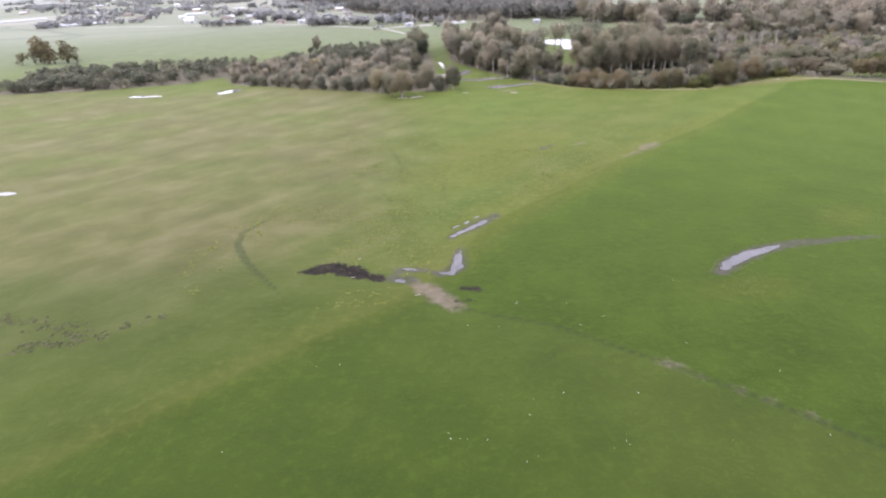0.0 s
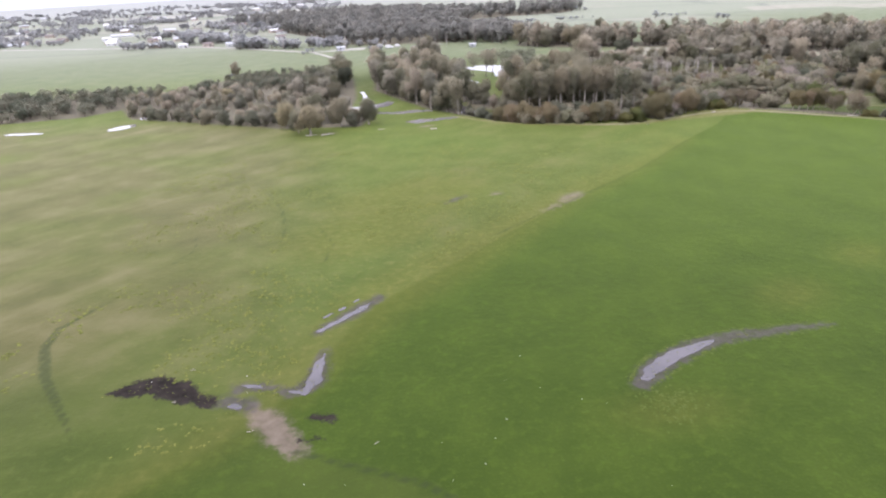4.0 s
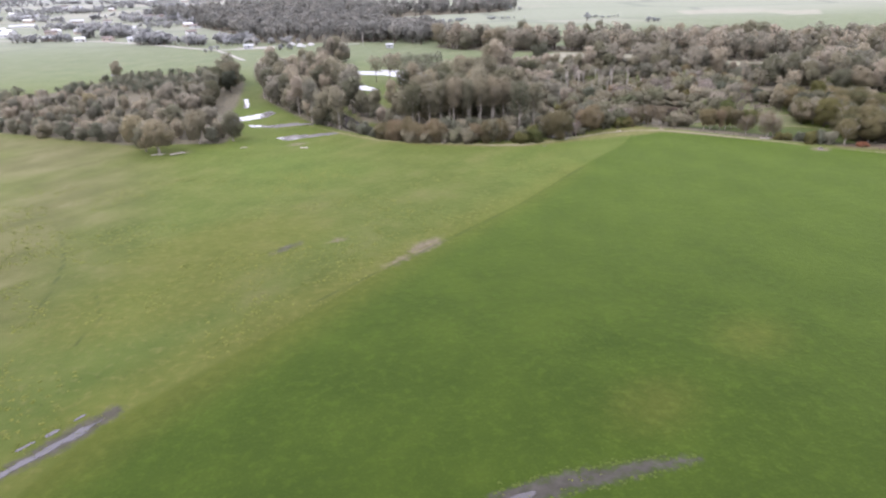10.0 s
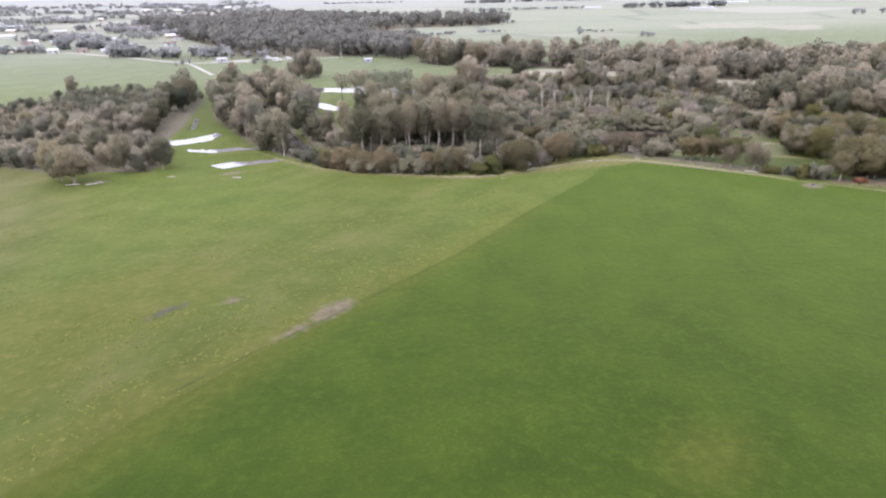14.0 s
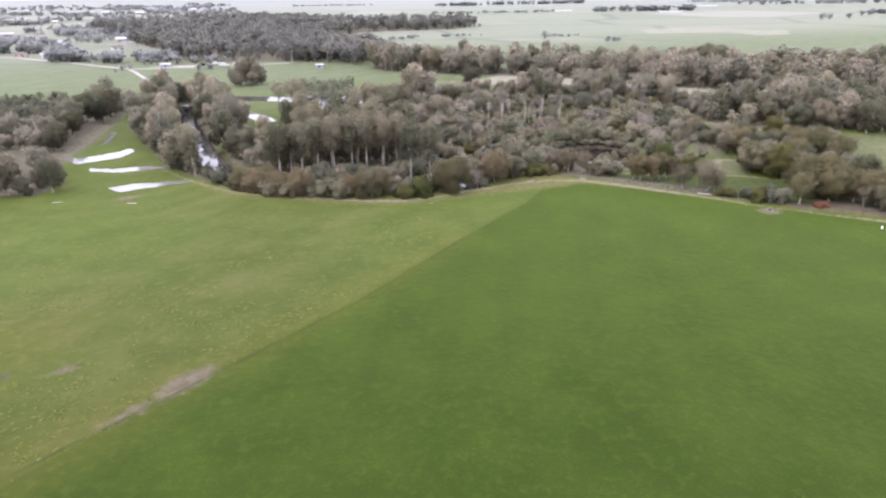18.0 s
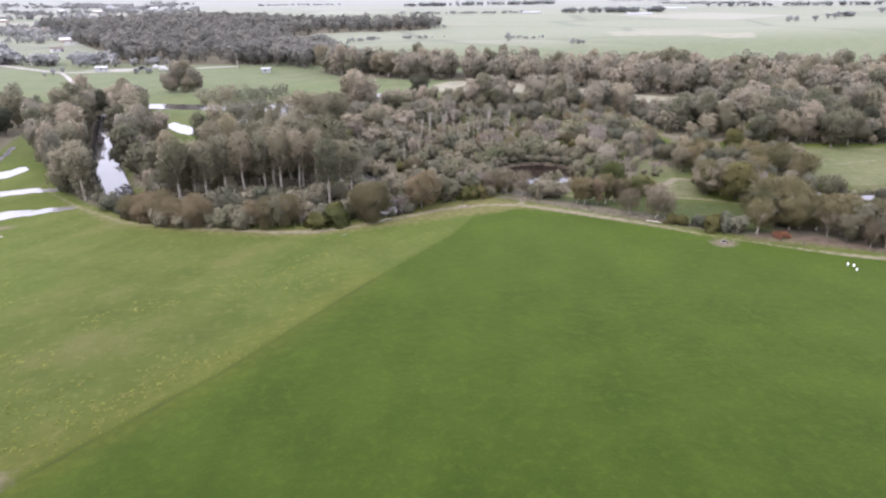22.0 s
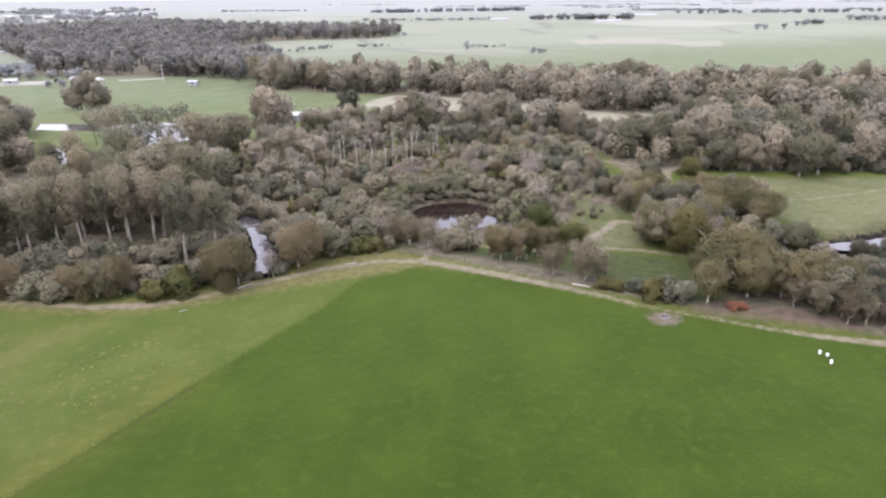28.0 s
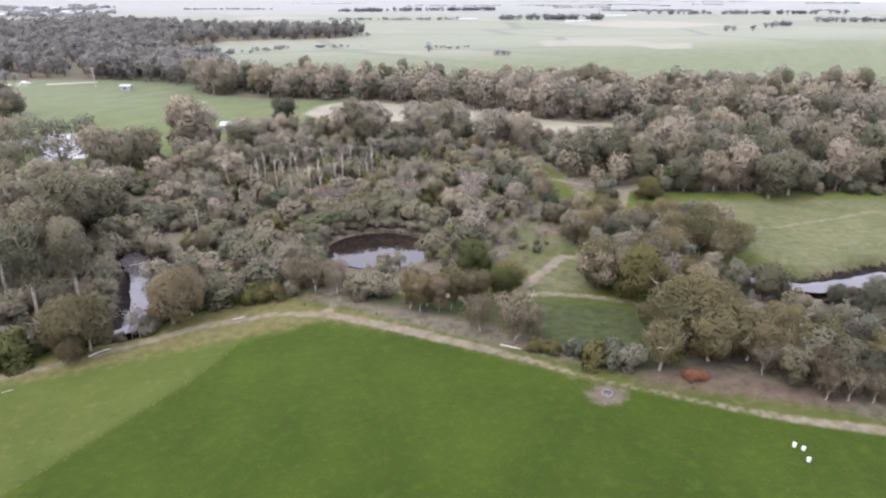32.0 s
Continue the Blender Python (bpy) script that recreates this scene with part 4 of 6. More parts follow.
for x, y, h, kind in ((34.5, 465, 10, DARK2), (37.5, 467, 14, TALL2), (40, 464, 15.5, TALL2), (43, 466, 16.5, TALL2), (46, 464, 12.5, ROUND2), (48.5, 466.5, 9, DARK2), (41, 469, 13, ROUND2), (37, 462.5, 8, DARK2), (44.5, 462, 9, DARK2)):
    plant(kind, x, y, h, 1.15)
# the row of high gums behind the swamp, and the far bank of the river
for x, y, h in ((122, 375, 19), (124.5, 377, 16), (139, 384, 10), (143, 386, 9), (150, 386, 10), (154, 384, 10), (146, 390, 9), (159, 380, 9.5), (163.5, 377, 10), (170.5, 374, 15), (174.5, 373, 16), (178.5, 373, 16), (182.5, 372, 13.5), (194.5, 368, 15), (198.5, 366, 16), (202.5, 366, 15.5), (206.5, 366, 15), (209.5, 364, 12.5), (214, 352, 14), (218.5, 354, 15), (223.5, 349, 14)):
    plant(ROUND2, x, y, h, 1.05)
for x, y, h in ((47, 318, 16), (48.5, 311, 14), (49.5, 327, 17), (46.5, 336, 16.5), (43, 349, 17), (44.5, 344, 15), (40.5, 361, 17), (43, 359, 15.5), (36.5, 376, 17), (41, 372, 15), (56, 303, 10), (43, 283.5, 15), (39, 291, 14)):
    plant(TALL2 if h > 14 else ROUND2, x, y, h, 1.15)
for x, y, h in ((207.8, 234.1, 8.4), (213.7, 256.9, 6.6), (184.2, 255.8, 4.6), (237.4, 295.2, 6.0)):
    plant(WILLOW, x, y, h, 1.45)
for x, y, h in ((212.9, 250.2, 6.2), (227.4, 222.3, 4.6)):
    plant(BARE, x, y, h, 1.3)
for x, y, h in ((198.9, 250.8, 8.7), (209.4, 274, 6), (268, 287, 12), (275, 288, 12), (250, 298, 10), (258, 296, 11), (243, 306.5, 9)):
    plant(ROUND, x, y, h, 1.35)
for x, y, h in ((207.5, 290.4, 5.7), (211, 288, 5), (215, 258, 7), (207, 258, 7.5), (205, 254, 7), (219, 254, 6), (215, 243, 6.5), (220, 248, 6), (227.5, 237.7, 4)):
    plant(DARK, x, y, h, 1.3)
for x, y, h in ((216, 218.5, 8), (224, 213, 7.5), (216.5, 225, 7), (231, 211, 7), (210, 240, 6.5), (202, 255, 6.5)):
    plant(OLIVES, x, y, h, 1.25)
for x, y, h in ((75, 351, 13), (79, 352, 13), (84, 355, 13.5), (89, 358, 12), (94, 362, 13), (76, 358, 12), (98, 356, 13), (68, 378, 15), (72, 381, 15), (78, 376, 14.5), (62, 384, 13), (84, 374, 15), (91, 377, 14.5)):
    plant(SPARSE, x, y, h)
plant(BARE, 120.8, 256.2, 6, 1.0)
plant(BARE, 192.5, 304, 8.5, 1.1)
for x, y, h in ((113.4, 266, 3.6), (113.2, 271, 4.2), (112.6, 277, 4.4), (111.6, 284, 4.6), (123.6, 266.5, 4), (123.2, 272, 4.2), (122, 278, 4.8), (121.4, 285, 5), (110.4, 290, 4.6), (119.6, 292, 4.8), (116.6, 299, 5), (111.5, 297, 4.6), (114, 304, 5.4), (109.5, 303, 5), (119, 305, 5.4), (124.5, 262, 3.4), (111.4, 256.4, 3), (115.5, 255.6, 2.2), (118.2, 254.8, 1.8), (122.6, 255.6, 2.6), (123.4, 258.6, 3)):
    plant(GBUSH if rng.random() < 0.6 else BUSH, x, y, h, 1.1)
for x, y, h in ((62, 265.8, 8), (67.5, 262, 8), (72, 259.8, 7.5), (58, 269.5, 7)):
    plant(RUSTY, x, y, h, 1.4)
for x, y, h in ((60.5, 280, 7), (63.5, 274, 7), (58, 288, 6.5), (56, 296, 6), (54.5, 305, 6), (52, 314, 6)):
    plant(ROUND2, x, y, h, 1.0)
for x, y, h in ((145.9, 264.9, 6.7), (149.3, 263.3, 7.3), (152.7, 261.7, 6.9), (172.8, 241.6, 6.8), (177, 237.5, 8.9), (179.6, 237.2, 6.2)):
    plant(TWIGGY, x, y, h, 1.15)
for x, y, h in ((201.7, 231.8, 9.4), (205.9, 229.7, 9.9), (199.2, 251.8, 9), (202.4, 224.2, 8.2)):
    plant(OLIVES[:2], x, y, h, 1.3)
plant(OLIVES[2:], 193.9, 224.0, 8.4, 1.1)
for x, y, h in ((211.5, 211.9, 4.9), (214.2, 210.8, 5.4), (217, 209.6, 5), (220, 208.5, 5.4), (223, 207, 5)):
    plant(TWIGGY, x, y, h, 1.0)
for x, y, h in ((224.3, 220, 5), (227.9, 220.3, 5.4), (220.5, 218.5, 5), (232, 222, 5), (229, 226, 5), (234, 228, 4.6), (224, 226, 4.5), (238, 224, 5), (236, 218, 5.4), (228, 214, 5.5), (242, 228, 4.4)):
    plant(DARK, x, y, h, 1.3)
for x, y, h in ((209.5, 216, 6.5), (212.6, 214, 6), (215, 213, 6.5), (218, 211.4, 6.5), (221, 210, 6), (213.5, 217.4, 7.5), (217, 215, 7), (207.4, 219, 6), (224, 209, 6), (227, 207.5, 6)):
    plant(DARK if h > 6 else TWIGGY, x, y, h, 1.1)
plant(OBUSH, 197.2, 221.0, 1.5, 1.4)
plant(OBUSH, 198.6, 220.4, 1.0, 1.3)
scatter(WOODS["grove"], 48, 4.8, [(TALL, 5), (ROUND, 1), (DARK, 1)], [(15, 19), (10, 13), (6, 10)], lambda x, y: 266 < y < 318 and x < 114 and (x > 69 or y < 294))
scatter(WOODS["grove"], 26, 2.6, [(BUSH, 1), (GBUSH, 1)], [(3, 5), (3, 5)], lambda x, y: y < 275)
scatter(WOODS["grove"], 40, 4.4, [(DARK2, 2), (ROUND2, 2)], [(7, 10), (8, 11)], lambda x, y: y > 300 and x > 71)
scatter(WOODS["bank"], 56, 4.6, [(TALL2, 3), (ROUND2, 3), (DARK2, 2)], [(13, 17), (10, 13), (8, 11)], lambda x, y: not wet(x, y, 2.6))
scatter(WOODS["far_bank"], 14, 3.0, [(ROUND2, 1), (DARK2, 1)], [(6, 10), (5, 9)], lambda x, y: not wet(x, y, 1.5) and x < 52)
scatter(WOODS["bank"], 14, 2.6, [(BUSH, 1), (GBUSH, 1)], [(3, 5), (3, 5)], lambda x, y: y < 330)
scatter(WOODS["swamp"], 70, 4.4, [(ROUND2, 4), (DARK2, 2), (BARE, 0.5)], [(6, 9.5), (5.5, 9), (6, 8)], lambda x, y: (y > 345 and x < 200) or (x < 136 and y > 300))
scatter(WOODS["swamp"], 130, 3.2, [(BUSH, 3), (GBUSH, 4), (DARK2, 0.7), (BARE, 1.2), (LBUSH, 2.0), (RUSTY, 0.8), (TWIGGY, 0.8)], [(3.5, 5.6), (3.8, 6), (5, 7), (5, 7), (2.5, 4), (4, 6), (4, 6)], lambda x, y: not (144 < x < 184 and (y < 273 or 280 < y < 301)) and (x > 130 or y > 276) and y < 338)
scatter([(196, 318), (218, 312), (222, 372), (200, 378)], 26, 4.0, [(DARK2, 2), (RUSTY, 1), (BUSH, 1), (WILLOW, 0.3)], [(5, 7), (5, 7), (3, 5), (5, 6)])
scatter(OPEN[0], 26, 1.7, [(BARE, 2), (GBUSH, 1)], [(1.2, 2.4), (1.0, 1.8)])
scatter(WOODS["east"], 64, 6.2, [(ROUND2, 3), (DARK2, 1.5), (WILLOW, 0.4), (TALL2, 0.7), (DARK, 2), (ROUND, 1.5)], [(10, 16), (8, 13), (7, 10), (13, 17), (8, 13), (10, 15)])
scatter([(200, 250), (211, 246), (226, 250), (237, 258), (237, 270), (227, 281), (213, 287), (203, 279), (205, 268)], 46, 2.7, [(DARK, 2), (OLIVES, 2), (ROUND, 0.7), (BARE, 0.6), (WILLOW, 0.4)], [(5, 8.5), (6, 9), (6, 8), (5, 7), (5, 7)], lambda x, y: x > 204 or y < 256)
scatter([(180, 262), (196, 268), (214, 284), (212, 296), (196, 294), (180, 275)], 34, 2.6, [(BARE, 1.5), (GBUSH, 3)], [(2.5, 4), (1.8, 3.4)], lambda x, y: not (198 < x < 206 and 262 < y < 270))
scatter([(222, 300), (262, 290), (300, 280), (330, 266), (330, 276), (264, 299), (226, 309)], 26, 3.4, [(BUSH, 2), (DARK, 1.5), (WILLOW, 0.7), (ROUND, 1)], [(2.5, 5), (5, 9), (5, 8), (7, 11)], lambda x, y: rng.random() < 0.6)
scatter([(224, 303), (262, 291), (300, 281), (330, 267), (330, 272), (264, 297), (226, 309)], 22, 3.0, [(DARK2, 1), (OLIVES, 0.5), (BUSH, 0.6)], [(3, 5.5), (4, 7), (2.5, 4)])
scatter(WOODS["verge"], 26, 3.0, [(OLIVES, 2), (DARK, 1), (TWIGGY, 1), (GBUSH, 0.6)], [(6, 9), (5, 8), (5, 8), (3, 4.5)], lambda x, y: 212 < x < 220 or (y > 256 and 204 < x < 220))
scatter(WOODS["verge"], 80, 3.2, [(DARK, 4), (OLIVES, 0.7), (BUSH, 1.2), (BARE, 0.5)], [(4.5, 7), (5, 7), (3, 4.5), (4, 6)], lambda x, y: x >= 219)
scatter(WOODS["belt"], 110, 6.0, [(ROUND2, 1.6), (TALL2, 1.4), (DARK2, 1.5), (ROUND, 2), (DARK, 1.5), (TALL, 0.8)], [(12, 16), (15, 19.5), (11, 14), (12, 16), (10, 14), (15, 19)], lambda x, y: x < 440)
scatter(WOODS["mid"], 46, 5.0, [(ROUND2, 3), (DARK2, 1.5), (DARK, 1.5), (ROUND, 1)], [(7, 11), (6, 9), (6, 10), (7, 10)], lambda x, y: x > 262 or y < 336)
scatter(WOODS["mid"], 22, 4.0, [(DARK2, 2), (BUSH, 1), (LBUSH, 0.5)], [(4, 6.5), (3, 5), (2.5, 4)], lambda x, y: x <= 262 and y >= 336)
scatter([(-110, 342), (-99, 319), (-61, 297), (-29, 278), (4, 272), (6, 282), (-26, 288), (-60, 306), (-97, 328)], 26, 4.0, [(DARK2, 1)], [(4.5, 7.5)])
scatter(WOODS["left"], 30, 5.2, [(ROUND2, 3), (DARK2, 3)], [(6, 12), (4.5, 9)], lambda x, y: x > -32 and y < 372 and not (x > -14 and y > 300))
scatter(WOODS["left"], 70, 4.6, [(ROUND2, 2), (DARK2, 4), (DARK, 1)], [(4, 7.5), (3.5, 7), (4, 7)], lambda x, y: -112 < x <= -32 and y < 372)
scatter(CREEK, 24, 2.3, [(BUSH, 1), (GBUSH, 1), (DARK2, 0.6)], [(2.4, 4), (2.4, 4), (5, 7)], lambda x, y: y > 262 and (x < 112 or x > 120.5 or y > 306))
for ob, _ in TALL + ROUND + DARK + TALL2 + ROUND2 + DARK2 + RUSTY + OLIVES + TWIGGY + WILLOW + BARE + BUSH + GBUSH + LBUSH + SNAG + OBUSH + SPARSE + FEATHER:
    if ob.name not in planted:
        for piece in list(ob.children):
            bpy.data.objects.remove(piece)
        bpy.data.objects.remove(ob)


# ---- far woods, joined: too many and too far to tell apart ----
def far_templates(masses, count, size):
    made = []
    for k in range(5):
        r = np.random.default_rng(300 + k)
        v, mid = crown_of(r, 1.0, 14.0, 4.1, masses, count, size, 0.3)
        f = np.arange(len(v)).reshape(-1, 4)
        tv, tf = tube([(0, 0, -0.5), (0.2, 0.1, 6), (0.1, 0.3, 11)], [0.4, 0.3, 0.12], 5)
        made.append((v, f, np.array(tv), tf, mid))
    return made


FAR, MIDDLE, NEARER = far_templates(4, 95, 1.25), far_templates(6, 270, 0.72), far_templates(7, 420, 0.54)


def far_wood(name, label, places, leaves, bark, models=FAR, wide=1.0):
    """A wood of many trees as one joined mesh of crowns with one of trunks."""
    V, F, TV, TF, M = [], [], [], [], []
    base = tbase = 0
    for x, y, h in places:
        v, f, tv, tf, mid = models[int(rng.integers(len(models)))]
        a, s, w = rng.random() * 6.28, h / 14.0, h / 14.0 * rng.uniform(0.85, 1.25) * wide
        turn = np.array([[math.cos(a) * w, -math.sin(a) * w, 0], [math.sin(a) * w, math.cos(a) * w, 0], [0, 0, s]])
        V.append(v @ turn.T + (x, y, 0))
        F.append(f + base)
        M.append(mid @ turn.T + (x, y, 0))
        base += len(v)
        TV.append(tv @ turn.T + (x, y, 0))
        TF += [tuple(i + tbase for i in face) for face in tf]
        tbase += len(tv)
    ob = tagged(new(name), label, "wood", kind="stuff")
    V, F = np.concatenate(V), np.concatenate(F)
    me = bpy.data.meshes.new("crowns")
    fill_quads(me, V, F)
    rounded(me, V, np.concatenate(M))
    each = np.repeat(rng.uniform(-0.3, 0.3, len(M)), [len(q) for q in M])
    me.attributes.new("each", "FLOAT", "POINT").data.foreach_set("value", each.astype(np.float32))
    me.materials.append(leaves)
    crowns = tagged(new("crowns", me), kind="stuff")
    crowns.parent = ob
    trunks = mesh_object("trunks", np.concatenate(TV).tolist(), TF, bark, ob)
    tagged(trunks, kind="stuff")


def spread(area, count, lo, hi, keep=lambda x, y: True):
    xs, ys = [p[0] for p in area], [p[1] for p in area]
    X, Y = rng.uniform(min(xs), max(xs), count * 8), rng.uniform(min(ys), max(ys), count * 8)
    ok = sd_poly(area, X, Y) > 0
    return [(x, y, rng.uniform(lo, hi)) for x, y in zip(X[ok][:count], Y[ok][:count]) if keep(x, y)]


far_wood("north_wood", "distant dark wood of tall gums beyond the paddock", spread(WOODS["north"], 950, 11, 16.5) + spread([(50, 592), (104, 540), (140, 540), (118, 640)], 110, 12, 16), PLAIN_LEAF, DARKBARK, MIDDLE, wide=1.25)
far_wood("paddock_trees", "pair of tall dark trees on a far paddock", [(-267, 455, 19.5), (-271, 458, 17), (-263, 453, 17), (-247, 449, 16), (-250, 452, 12), (-274, 456, 11), (-257, 450, 11), (-260, 447, 8), (-241, 448, 7), (-280, 452, 9)], BROWN, DARKBARK, NEARER, wide=1.3)
far_wood("left_scrub", "low dark scrub along a far paddock edge", spread([(-230, 332), (-173, 328), (-126, 334), (-112, 348), (-104, 392), (-140, 394), (-230, 396)], 260, 4, 7) + spread([(-99, 398), (-75, 439), (-21, 454), (-4, 402), (-40, 385), (-90, 385)], 240, 2.5, 4.5), SHRUB, DARKBARK, NEARER, wide=1.7)
rows = []
for x0, y0, x1, y1, count, lo, hi in ((-232, 684, -214, 678, 9, 6, 9), (-209, 688, -182, 680, 14, 5, 8), (-184, 712, -174, 708, 7, 9, 13), (-166, 708, -144, 698, 16, 7, 11), (-143, 700, -122, 692, 12, 6, 9), (-114, 630, -87, 620, 26, 7, 11),
                                      (-82, 611, -60, 603, 16, 6, 9), (-52, 610, -20, 602, 24, 6, 9.5), (-49, 556, -45, 553, 3, 3, 4.5), (4, 544, 8, 543, 4, 4, 5), (-40, 580, 20, 590, 16, 4, 7)):
    for k in range(count):
        f = rng.random()
        rows.append((x0 + (x1 - x0) * f + rng.normal() * 2.5, y0 + (y1 - y0) * f + rng.normal() * 3.5, rng.uniform(lo, hi)))
# hedges and garden trees of the far town, thicker with distance
for _ in range(150):
    y0 = 800 + 1200 * rng.random() ** 1.2
    x0 = rng.uniform(-0.62 * y0, -30 - 0.05 * y0)
    long, lean = rng.uniform(8, 90), rng.normal() * 0.25 - 0.35
    for k in range(max(4, int(long / 3.2))):
        f = rng.uniform(-0.5, 0.5) * long
        rows.append((x0 + f, y0 + f * lean + rng.normal() * 5, rng.uniform(4, 9)))
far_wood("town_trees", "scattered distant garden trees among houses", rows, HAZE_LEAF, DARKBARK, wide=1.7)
hedges = [(705, 856, 9), (712, 852, 8), (738, 850, 9), (800, 900, 8), (808, 896, 9), (331, 652, 5), (335, 650, 5), (339, 649, 4), (285, 690, 8), (259, 886, 7), (267, 876, 5)]
for x0, y0, x1, y1, count, lo, hi in ((528, 1164, 700, 1142, 70, 7, 11), (320, 1520, 660, 1535, 90, 7, 11), (842, 938, 870, 930, 12, 6, 9), (296, 724, 330, 716, 14, 1.5, 3), (126, 714, 180, 750, 26, 2, 4), (183, 749, 240, 752, 18, 1.5, 3), (980, 1010, 1180, 960, 50, 6, 10), (880, 1300, 1300, 1240, 70, 6, 10)):
    for k in range(count):
        f = rng.random()
        hedges.append((x0 + (x1 - x0) * f, y0 + (y1 - y0) * f + rng.normal() * 4, rng.uniform(lo, hi)))
for _ in range(22):
    y0 = rng.uniform(1150, 2300)
    x0, long = rng.uniform(0.05 * y0, 1.05 * y0), rng.uniform(30, 260)
    for k in range(int(long / 3.2)):
        f = rng.uniform(-0.5, 0.5) * long
        hedges.append((x0 + f, y0 - 0.12 * f + rng.normal() * 5, rng.uniform(3.0, 5.5)))
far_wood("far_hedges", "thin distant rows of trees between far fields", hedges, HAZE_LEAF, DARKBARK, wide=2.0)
far_wood("belt_end", "far end of the tree belt behind river flat", spread([(420, 252), (560, 205), (620, 200), (620, 300), (480, 362), (420, 378)], 160, 11, 15), HAZED_GUM, DARKBARK)
far_wood("belt_wood", "dense grey-olive gum wood along the flat", spread(WOODS["belt"], 560, 10, 17, lambda x, y: x < 425) + spread(WOODS["belt"], 400, 9, 15, lambda x, y: x < 300) + spread(WOODS["mid"], 110, 4, 7), HAZED_GUM, DARKBARK, NEARER, wide=1.25)
far_wood("east_wood", "dense undergrowth of dark swamp trees", spread(WOODS["east"], 90, 5, 9) + spread(WOODS["left"], 170, 3, 6, lambda x, y: x > -110 and y < 385 and not (x > -8 and y > 296)), SHRUB, DARKBARK, NEARER, wide=1.35)
far_wood("bank_wood", "low trees and undergrowth along river bank", spread(WOODS["bank"], 90, 5, 9, lambda x, y: not wet(x, y, 1)) + spread(WOODS["grove"], 90, 4, 8, lambda x, y: y > 280 and (x > 70 or y < 296) and not wet(x, y, 1)), GREY, DARKBARK, NEARER)
far_wood("swamp_scrub", "low tangled grey-green swamp scrub", spread(WOODS["swamp"], 460, 2.2, 4.4, lambda x, y: not wet(x, y, 1.5)) + spread([(112, 345), (120, 335), (222, 335), (222, 372), (188, 382), (150, 400), (118, 385)], 190, 3, 6), SCRUB, DARKBARK, NEARER)


# ---- waters ----
def sheet(name, outline, z, material, label, wobble=0.5, seed=1, kind="structure", category="water", shallow=False):
    """A still sheet of water with an uneven rim and a thin edge."""
    pts = []
    for (ax, ay), (bx, by) in zip(outline, outline[1:] + outline[:1]):
        long = math.hypot(bx - ax, by - ay)
        steps = max(2, int(long / 0.35))
        nx, ny = -(by - ay) / long, (bx - ax) / long
        for k in range(steps):
            x, y = ax + (bx - ax) * k / steps, ay + (by - ay) * k / steps
            d = wobble * (0.55 * noise.noise((x * 0.5, y * 0.5, seed)) + 0.4 * noise.noise((x * 1.3, y * 1.3, seed)) + 0.3 * noise.noise((x * 3.1, y * 3.1, seed)))
            pts.append((x + nx * d, y + ny * d))
    n = len(pts)
    soft = [tuple(sum(pts[(i + d) % n][c] for d in (-1, 0, 1)) / 3 for c in (0, 1)) for i in range(n)]
    rest = [float(lie(np.array([x]), np.array([y]))[0]) if shallow else 0.0 for x, y in soft]
    bm = bmesh.new()
    top = [bm.verts.new((x, y, z + q)) for (x, y), q in zip(soft, rest)]
    low = [bm.verts.new((x, y, z + q - 0.12)) for (x, y), q in zip(soft, rest)]
    bm.faces.new(top)
    for i in range(n):
        bm.faces.new((top[i], low[i], low[(i + 1) % n], top[(i + 1) % n]))
    bmesh.ops.recalc_face_normals(bm, faces=bm.faces)
    bmesh.ops.triangulate(bm, faces=[f for f in bm.faces if len(f.verts) > 4])
    me = bpy.data.meshes.new(name)
    bm.to_mesh(me)
    bm.free()
    me.materials.append(material)
    return tagged(new(name, me), label, category, kind=kind)


def ribbon(pts, halves):
    """The outline round an open line with a half width at each point."""
    left, right = [], []
    for n, (x, y) in enumerate(pts):
        a, b = pts[max(n - 1, 0)], pts[min(n + 1, len(pts) - 1)]
        d = math.hypot(b[0] - a[0], b[1] - a[1])
        nx, ny = -(b[1] - a[1]) / d, (b[0] - a[0]) / d
        left.append((x + nx * halves[n], y + ny * halves[n]))
        right.append((x - nx * halves[n], y - ny * halves[n]))
    return left + right[::-1]


def tussocks(label, lines, count, reach):
    """Wet tufts of grass standing in and along shallow water, as one mesh."""
    V, F = [], []
    for pts in lines:
        for _ in range(count):
            k = int(rng.integers(len(pts) - 1))
            f = rng.random()
            x = pts[k][0] + (pts[k + 1][0] - pts[k][0]) * f + rng.normal() * reach
            y = pts[k][1] + (pts[k + 1][1] - pts[k][1]) * f + rng.normal() * reach
            z = float(lie(np.array([x]), np.array([y]))[0])
            size = rng.uniform(0.07, 0.2)
            for _ in range(9):
                a, lean = rng.random() * 6.28, rng.uniform(0.7, 1.4)
                c, s, w = math.cos(a), math.sin(a), size * 0.28
                q = len(V)
                V += [(x - s * w, y + c * w, z - 0.02), (x + s * w, y - c * w, z - 0.02),
                      (x + c * lean * size + s * w * 0.3, y + s * lean * size - c * w * 0.3, z + size * 0.4),
                      (x + c * lean * size - s * w * 0.3, y + s * lean * size + c * w * 0.3, z + size * 0.42)]
                F.append((q, q + 1, q + 2, q + 3))
    ob = mesh_object("grass_tufts", V, F, RANK)
    return tagged(ob, label, "grass", kind="stuff")


